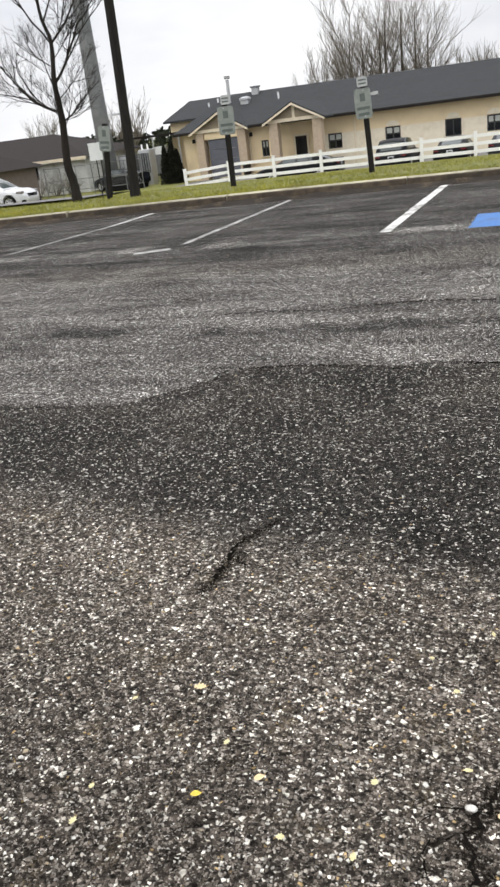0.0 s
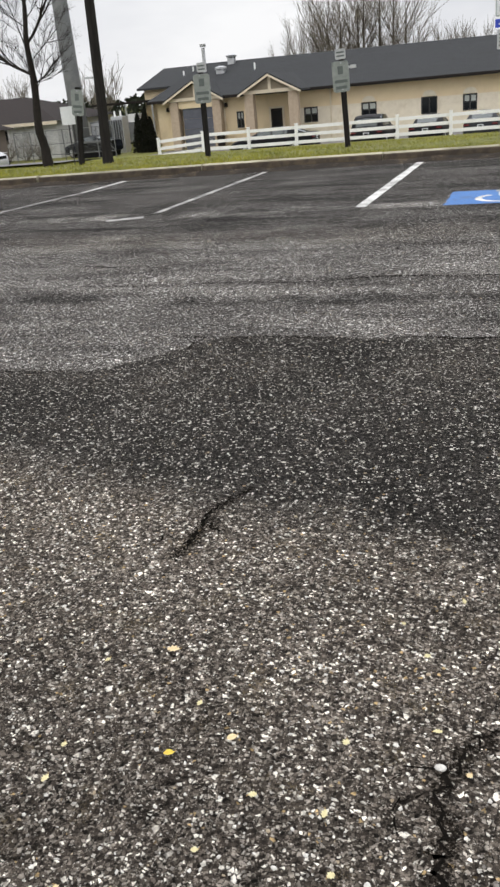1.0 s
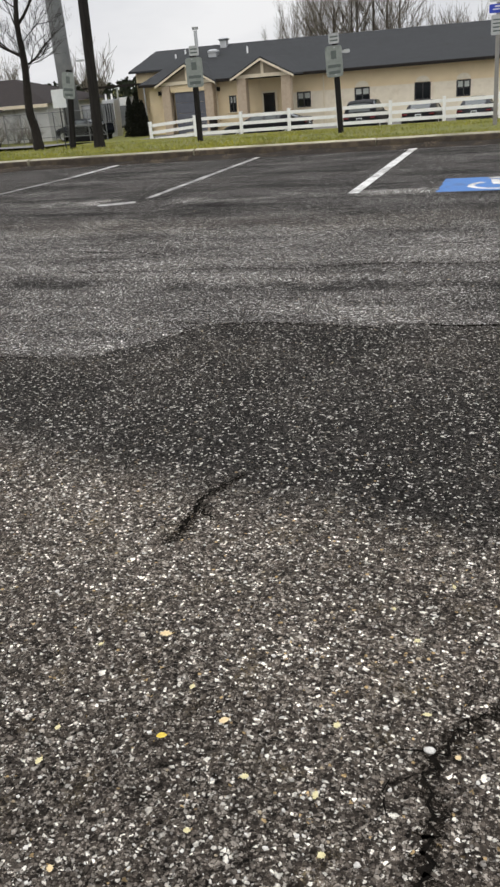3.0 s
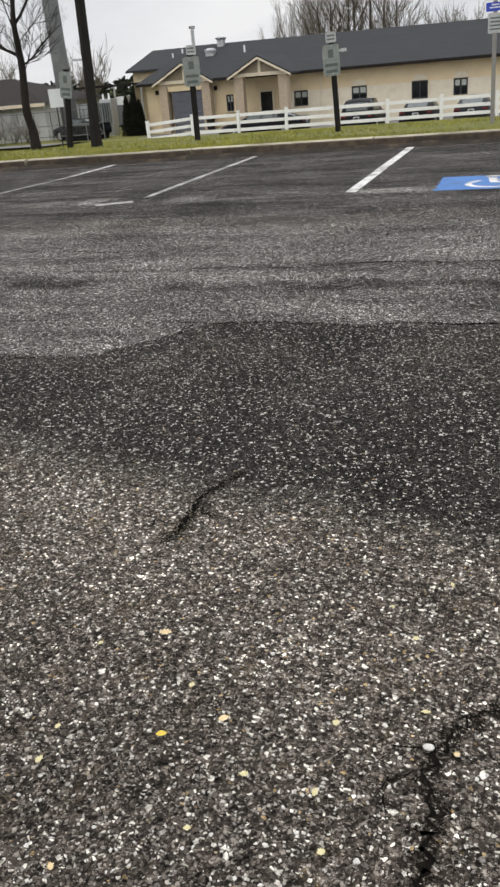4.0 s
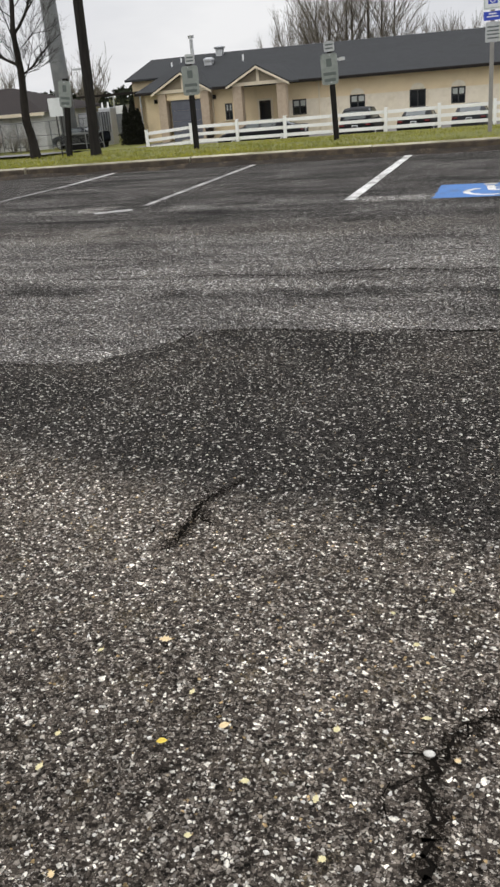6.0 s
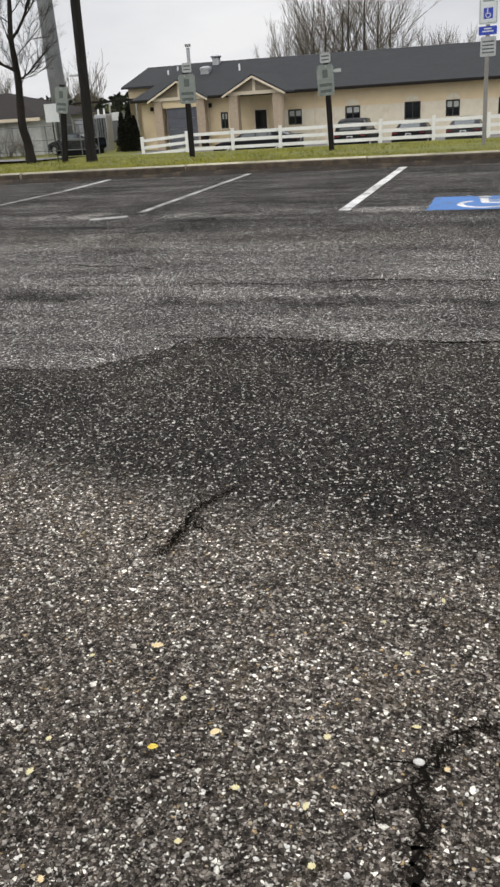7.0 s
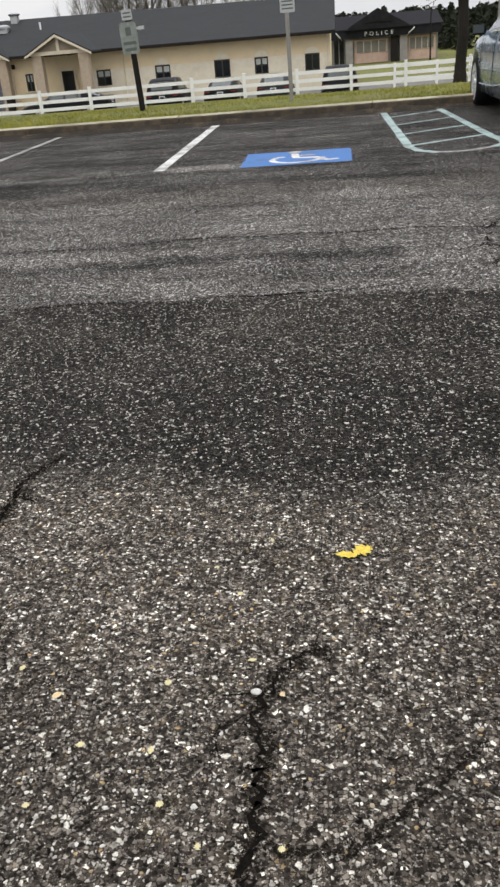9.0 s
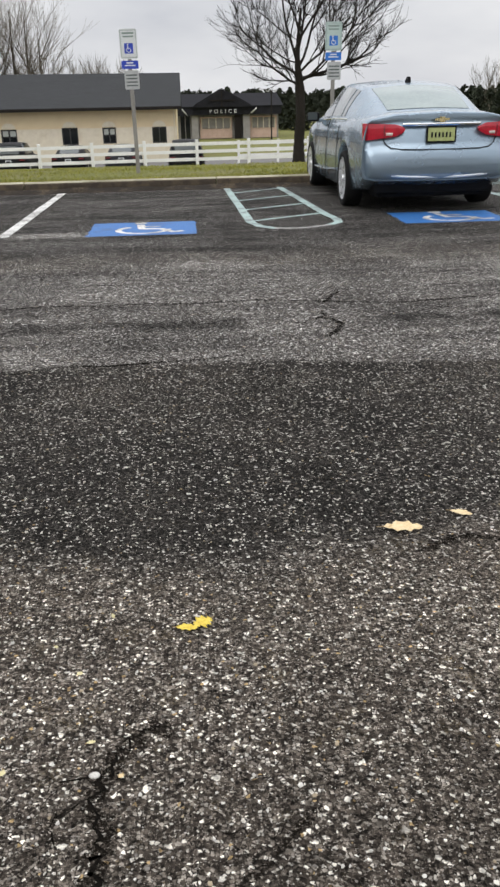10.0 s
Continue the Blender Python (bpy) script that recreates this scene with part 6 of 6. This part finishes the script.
setting("pavement", bm, PATH_TAN, "pale concrete footpath to the garage", "path")

# ---- roof fittings and wall lamps of the cream building ----
def fitting(name, label, bm, mat, at, cat, extra=()):
    t = thing(name, label, cat, at)
    part("body", bm, mat, t)
    for nm, b, m in extra:
        part(nm, b, m, t)
    return t


fitting("flue", "tall galvanised flue pipe on the roof", tube([((0, 0, -0.6), 0.13), ((0, 0, 1.3), 0.13)], 12), GALV, (-25.2, 65.0, 3.3), "flue", (("cap", tube([((0, 0, 1.35), 0.22), ((0, 0, 1.55), 0.24)], 12), GALV),))
fitting("roof_fan", "mushroom-shaped galvanised roof fan", boxes((-0.32, 0.32, -0.3, 0.3, -0.5, 0.12), bevel=0.03), GALV, (-23.7, 64.5, 2.85), "vent", (("hood", tube([((0, 0, 0.12), 0.45), ((0, 0, 0.26), 0.45), ((0, 0, 0.36), 0.2)], 16), GALV),))
fitting("roof_fan", "mushroom-shaped galvanised roof fan", boxes((-0.26, 0.26, -0.26, 0.26, -0.6, 0.3), bevel=0.03), GALV, (-23.5, 66.5, 3.5), "vent", (("hood", tube([((0, 0, 0.3), 0.38), ((0, 0, 0.42), 0.44), ((0, 0, 0.52), 0.2)], 16), GALV),))
for x, y, z, h in ((-28.4, 70.5, 2.95, 0.6), (-29.3, 70.5, 2.9, 0.4), (-21.0, 64.5, 2.75, 0.45), (-18.2, 61.5, 1.8, 0.4)):
    fitting("vent_pipe", "short pale vent pipe on the roof", tube([((0, 0, -0.3), 0.07), ((0, 0, h), 0.07)], 9), VINYL, (x, y, z), "vent")
for x in (-26.4, -21.85):
    fitting("wall_lamp", "small dark wall lamp on the cream wall", boxes((-0.1, 0.1, -0.22, 0.0, -0.14, 0.14), bevel=0.03), TRIM_DARK, (x, 59.97, 0.5), "lamp")
fitting("litter_bin", "dark bin standing by the porch", tube([((0, 0, 0), 0.26), ((0, 0, 0.75), 0.30), ((0, 0, 0.85), 0.22)], 14), TRIM_DARK, (-22.0, 58.7, ground_z(58.7) + 0.14), "bin")

# ---- police station beyond the lower field ----
PEACH = surf("peach_brick_panel", (0.52, 0.36, 0.28), (0.64, 0.47, 0.38), 2.5, 0.85, 0.3, 25)
STONE_GREY = surf("grey_stone_pier", (0.22, 0.21, 0.20), (0.32, 0.30, 0.28), 2.0, 0.88, 0.5, 18)
DARK_ROOF = surf("charcoal_roof", (0.012, 0.012, 0.014), (0.026, 0.026, 0.03), 1.5, 0.95, 0.3, 20, spec=0.1)
ps = thing("police_station", "dark-roofed brick building with white letters on its fascia", "building")
PY, PZ = 95.0, -2.35
part("wall", boxes((-2.0, 10.4, PY + 0.6, PY + 12, PZ, 0.3)), STONE_GREY, ps)
for x0, x1 in ((1.85, 5.35), (7.3, 10.2)):
    pan = part("brick_panel", boxes((x0, x1, PY + 0.45, PY + 0.598, PZ + 0.1, -0.05)), PEACH, ps, "peach brick panel")
    part("window_band", boxes((x0 + 0.2, x1 - 0.2, PY + 0.38, PY + 0.446, -1.25, -0.2)), BLIND_GLASS, pan, "pale reflecting window band")
    for k in range(5):
        xx = x0 + 0.2 + (x1 - x0 - 0.4) * k / 4
        part("mullion", boxes((xx - 0.04, xx + 0.04, PY + 0.33, PY + 0.378, -1.3, -0.15)), TRIM_CREAM, pan)
for x in (0.95, 5.6, 6.5):
    part("pier", boxes((x, x + 0.75, PY - 0.2, PY + 0.6, PZ, 0.25)), STONE_GREY if x != 5.6 else TRIM_DARK, ps)
part("door", boxes((-0.25, 0.85, PY + 0.4, PY + 0.59, PZ, 0.1)), BLACK_GLASS, ps, "dark glazed side bay")
for x in (-0.3, 0.25, 0.8):
    part("mullion", boxes((x, x + 0.07, PY + 0.33, PY + 0.398, PZ, 0.1)), STONE_GREY, ps)
part("fascia", boxes((-2.3, 10.6, PY - 0.5, PY - 0.2, 0.12, 0.95)), DARK_ROOF, ps, "dark fascia")
part("roof", prism_x([(PY - 0.6, 0.9), (PY - 0.6, 1.0), (PY + 6, 2.3), (PY + 12.6, 1.0), (PY + 12.6, 0.9)], -2.5, 10.8), DARK_ROOF, ps)
part("gable", prism([(1.0, 0.9), (7.6, 0.9), (6.9, 1.35), (4.25, 2.75), (1.6, 1.35)], PY - 0.9, PY + 5.5), DARK_ROOF, ps, "dark front gable")
part("gable_brace", boxes((4.15, 4.32, PY - 0.99, PY - 0.91, 0.95, 2.5), (2.9, 5.6, PY - 0.99, PY - 0.91, 1.5, 1.62)), TRIM_DARK, ps)
part("strut", tube([((0.6, PY - 0.3, 0.1), 0.06), ((0.0, PY - 1.0, 0.75), 0.06)], 6), VINYL, ps)
part("strut", tube([((7.2, PY - 0.3, 0.1), 0.06), ((7.9, PY - 1.0, 0.75), 0.06)], 6), VINYL, ps)
txt = bpy.data.curves.new("fascia_letters", "FONT")
txt.body, txt.size, txt.extrude, txt.align_x, txt.space_character = "POLICE", 0.54, 0.03, "CENTER", 1.85
tmp = new("letters_tmp", txt)
bpy.context.view_layer.update()
me = bpy.data.meshes.new_from_object(tmp.evaluated_get(bpy.context.evaluated_depsgraph_get()))
bpy.data.objects.remove(tmp)
bpy.data.curves.remove(txt)
me.materials.append(VINYL)
lt = shared("letters", me, ps, pose(4.35, PY - 0.55, 0.30, 90, 0, 0))
tagged(lt, "white raised letters on the fascia")
for x, y, h in ((8.9, 88.0, 4.6), (9.15, 110, 4.4)):
    lp = thing("street_lamp", "slim dark twin-head street lamp", "street lamp", (x, y, -2.25))
    part("pole", tube([((0, 0, -0.2), 0.09), ((0, 0, h), 0.05)], 10), TRIM_DARK, lp)
    for s in (-1, 1):
        part("lamp_head", boxes((s * 0.38 - 0.17, s * 0.38 + 0.17, -0.12, 0.12, h - 0.12, h + 0.05), bevel=0.03), GALV, lp)
        part("arm", boxes((min(0, s * 0.3), max(0, s * 0.3), -0.03, 0.03, h - 0.05, h), bevel=0.005), TRIM_DARK, lp)

# ---- yard and house beside the lane ----
WHITE_WALL = surf("off_white_block_wall", (0.58, 0.58, 0.56), (0.68, 0.68, 0.66), 1.2, 0.85, 0.3, 20, dirt=(0.36, 0.35, 0.33), dirt_scale=0.6)
BROWN_ROOF = surf("brown_black_shingles", (0.022, 0.018, 0.017), (0.042, 0.035, 0.033), 2, 0.9, 0.5, 30, spec=0.15)
house = thing("house", "low pale house with dark brown shingle roof", "house")
part("wall", boxes((-48, -36.3, 60.5, 70, -2.4, 0.5)), WHITE_WALL, house)
bm = bmesh.new()
c = [bm.verts.new(q) for q in ((-48.6, 59.9, 0.45), (-35.8, 59.9, 0.45), (-35.8, 70.6, 0.45), (-48.6, 70.6, 0.45), (-48.6, 65.2, 2.4), (-41.6, 65.2, 2.4))]
for f in ((0, 1, 5, 4), (1, 2, 5), (2, 3, 4, 5), (3, 0, 4), (3, 2, 1, 0)):
    bm.faces.new([c[i] for i in f])
part("roof", bm, BROWN_ROOF, house)
part("eaves_board", boxes((-48.6, -35.8, 59.78, 59.895, 0.22, 0.46)), TRIM_CREAM, house)
for x in (-46, -42):
    w = part("window", boxes((x, x + 1.2, 60.42, 60.495, -1.0, 0.0)), BLACK_GLASS, house)
    part("window_frame", boxes((x - 0.08, x, 60.38, 60.49, -1.08, 0.08), (x + 1.2, x + 1.28, 60.38, 60.49, -1.08, 0.08)), VINYL, w)
SIDING_BROWN = surf("brown_siding", (0.13, 0.105, 0.09), (0.19, 0.155, 0.135), 3, 0.85, 0.4, 25)
h2 = thing("house", "low house with dark hipped roof beyond the lane", "house")
part("wall", boxes((-50, -38.7, 50, 57, -2.4, 0.2)), SIDING_BROWN, h2)
bm = bmesh.new()
c = [bm.verts.new(q) for q in ((-50.6, 49.4, 0.17), (-38.1, 49.4, 0.17), (-38.1, 57.6, 0.17), (-50.6, 57.6, 0.17), (-47.0, 53.5, 1.9), (-41.6, 53.5, 1.9))]
for f in ((0, 1, 5, 4), (1, 2, 5), (2, 3, 4, 5), (3, 0, 4), (3, 2, 1, 0)):
    bm.faces.new([c[i] for i in f])
part("roof", bm, BROWN_ROOF, h2)
cp = thing("carport", "long flat dark carport roof on steel posts", "carport")
part("roof", boxes((-36.0, -27.9, 66.0, 71.0, 1.15, 1.32)), TRIM_DARK, cp)
for x in (-35.5, -33.0, -30.6, -28.3):
    part("post", boxes((x, x + 0.1, 66.1, 66.2, -2.4, 1.15)), GALV, cp)
shed = thing("shed", "pale metal shed under the carport", "shed")
part("wall", boxes((-31.2, -28.8, 71.5, 74.0, -2.4, 0.9)), WHITE_WALL, shed)
part("roof", boxes((-31.4, -28.6, 71.3, 74.2, 0.9, 1.0)), STEEL_GREY, shed)
yard = thing("equipment_cabinet", "grey electrical cabinet in the fenced yard", "cabinet", group="yard cabinets")
part("body", boxes((-33.6, -32.2, 61.0, 62.0, -2.35, 0.1), bevel=0.03), STEEL_GREY, yard)
part("door", boxes((-33.5, -32.92, 60.95, 60.995, -1.9, 0.0), bevel=0.01), GALV, yard)
part("door", boxes((-32.88, -32.3, 60.95, 60.995, -1.9, 0.0), bevel=0.01), GALV, yard)
y2 = thing("transformer", "pale transformer with finned side in the yard", "transformer")
part("tank", boxes((-31.9, -30.9, 61.2, 62.1, -2.35, 0.35), bevel=0.05), GALV, y2)
for k in range(5):
    part("fin", boxes((-31.85 + 0.2 * k, -31.78 + 0.2 * k, 61.0, 61.195, -1.4, 0.1)), STEEL_GREY, y2)
for x in (-31.7, -31.2):
    part("bushing", tube([((x, 61.6, 0.3), 0.09), ((x, 61.6, 0.75), 0.06)], 9), VINYL, y2)
bt = thing("box_trailer", "dark box trailer with white top under the carport", "trailer", (-32.5, 66.0, -2.35))
part("box", boxes((-0.95, 0.95, 0.2, 3.4, 0.55, 2.10), bevel=0.03), STEEL_GREY, bt, "grey lower box")
part("top", boxes((-0.6, 0.5, 0.22, 3.38, 2.10, 2.72), bevel=0.04), VINYL, bt, "white top")
part("bumper", boxes((-0.9, 0.9, 0.05, 0.19, 0.42, 0.54), bevel=0.01), UNDER, bt)
for sx in (-1, 1):
    part("tail_light", boxes((sx * 0.8 - 0.07, sx * 0.8 + 0.07, 0.16, 0.196, 0.62, 0.74)), DULL_LENS, bt)
    part("wheel", prism_x([(1.8 + 0.32 * math.cos(math.pi * k / 8), 0.32 + 0.32 * math.sin(math.pi * k / 8)) for k in range(16)], sx * 0.8 - 0.1, sx * 0.8 + 0.1), TYRE, bt)
dk = thing("skip", "dark blue-black steel skip in the yard", "skip", (0, 0, 0))
part("body", prism([(-32.6, -2.33), (-30.4, -2.33), (-30.2, -1.2), (-32.8, -1.2)], 57.5, 59.2), UNDER, dk)
part("rim", boxes((-32.9, -30.1, 57.4, 57.5, -1.25, -1.15)), STEEL_GREY, dk)
tr = vehicle("sedan", "black sedan parked in the fenced yard", "car", SEDAN, car_paint("dark_blue_paint", (0.008, 0.010, 0.014), (0.005, 0.006, 0.009), 0.0, 0.0, 0.5), (-30.2, 58.2, ground_z(59) + 0.02), 70)
cf = thing("chain_link_fence", "grey chain-link fence round the yard", "fence")
for k in range(7):
    x = -38.0 + 1.4 * k
    part("post", tube([((x, 57.0, -2.4), 0.035), ((x, 57.0, -0.1), 0.035)], 8), STEEL_GREY, cf)
for z in (-0.15, -1.1, -1.85):
    part("rail", tube([((-38.0, 57.0, z), 0.025), ((-29.6, 57.0, z), 0.025)], 6), STEEL_GREY, cf)
wire = bmesh.new()
for k in range(84):
    x = -38 + 0.1 * k
    for a, b in ((0, 1.7), (1.7, 0)):
        tube([((min(max(x + a - 0.85, -38), -29.6), 57.0, -1.9), 0.004), ((min(max(x + b - 0.85, -38), -29.6), 57.0, -0.15), 0.004)], 3, wire, False)
part("mesh_wire", wire, STEEL_GREY, cf)
for k, (x, r, h) in enumerate(((-40.2, 0.9, 1.3), (-38.6, 0.8, 1.1), (-37.3, 0.7, 1.2))):
    sh = thing("bare_shrub", "bare grey-brown shrub by the white wall", "shrub", (x, 59.2, -2.3), group="bare shrubs")
    rn = random.Random(80 + k)
    wood, tw = Boughs(), Boughs()
    for _ in range(16):
        grow(rn, wood, tw, Vector((rn.uniform(-0.2, 0.2), rn.uniform(-0.2, 0.2), -0.05)), Vector((rn.uniform(-0.8, 0.8), rn.uniform(-0.8, 0.8), 1)), h, 0.02, 2, 0.2, 0.02, 3, 0.6)
    a, b = new("stem", wood.mesh("stem", BARK_GREY)), new("crown", tw.mesh("crown", TWIG_FAR))
    a.parent = b.parent = sh
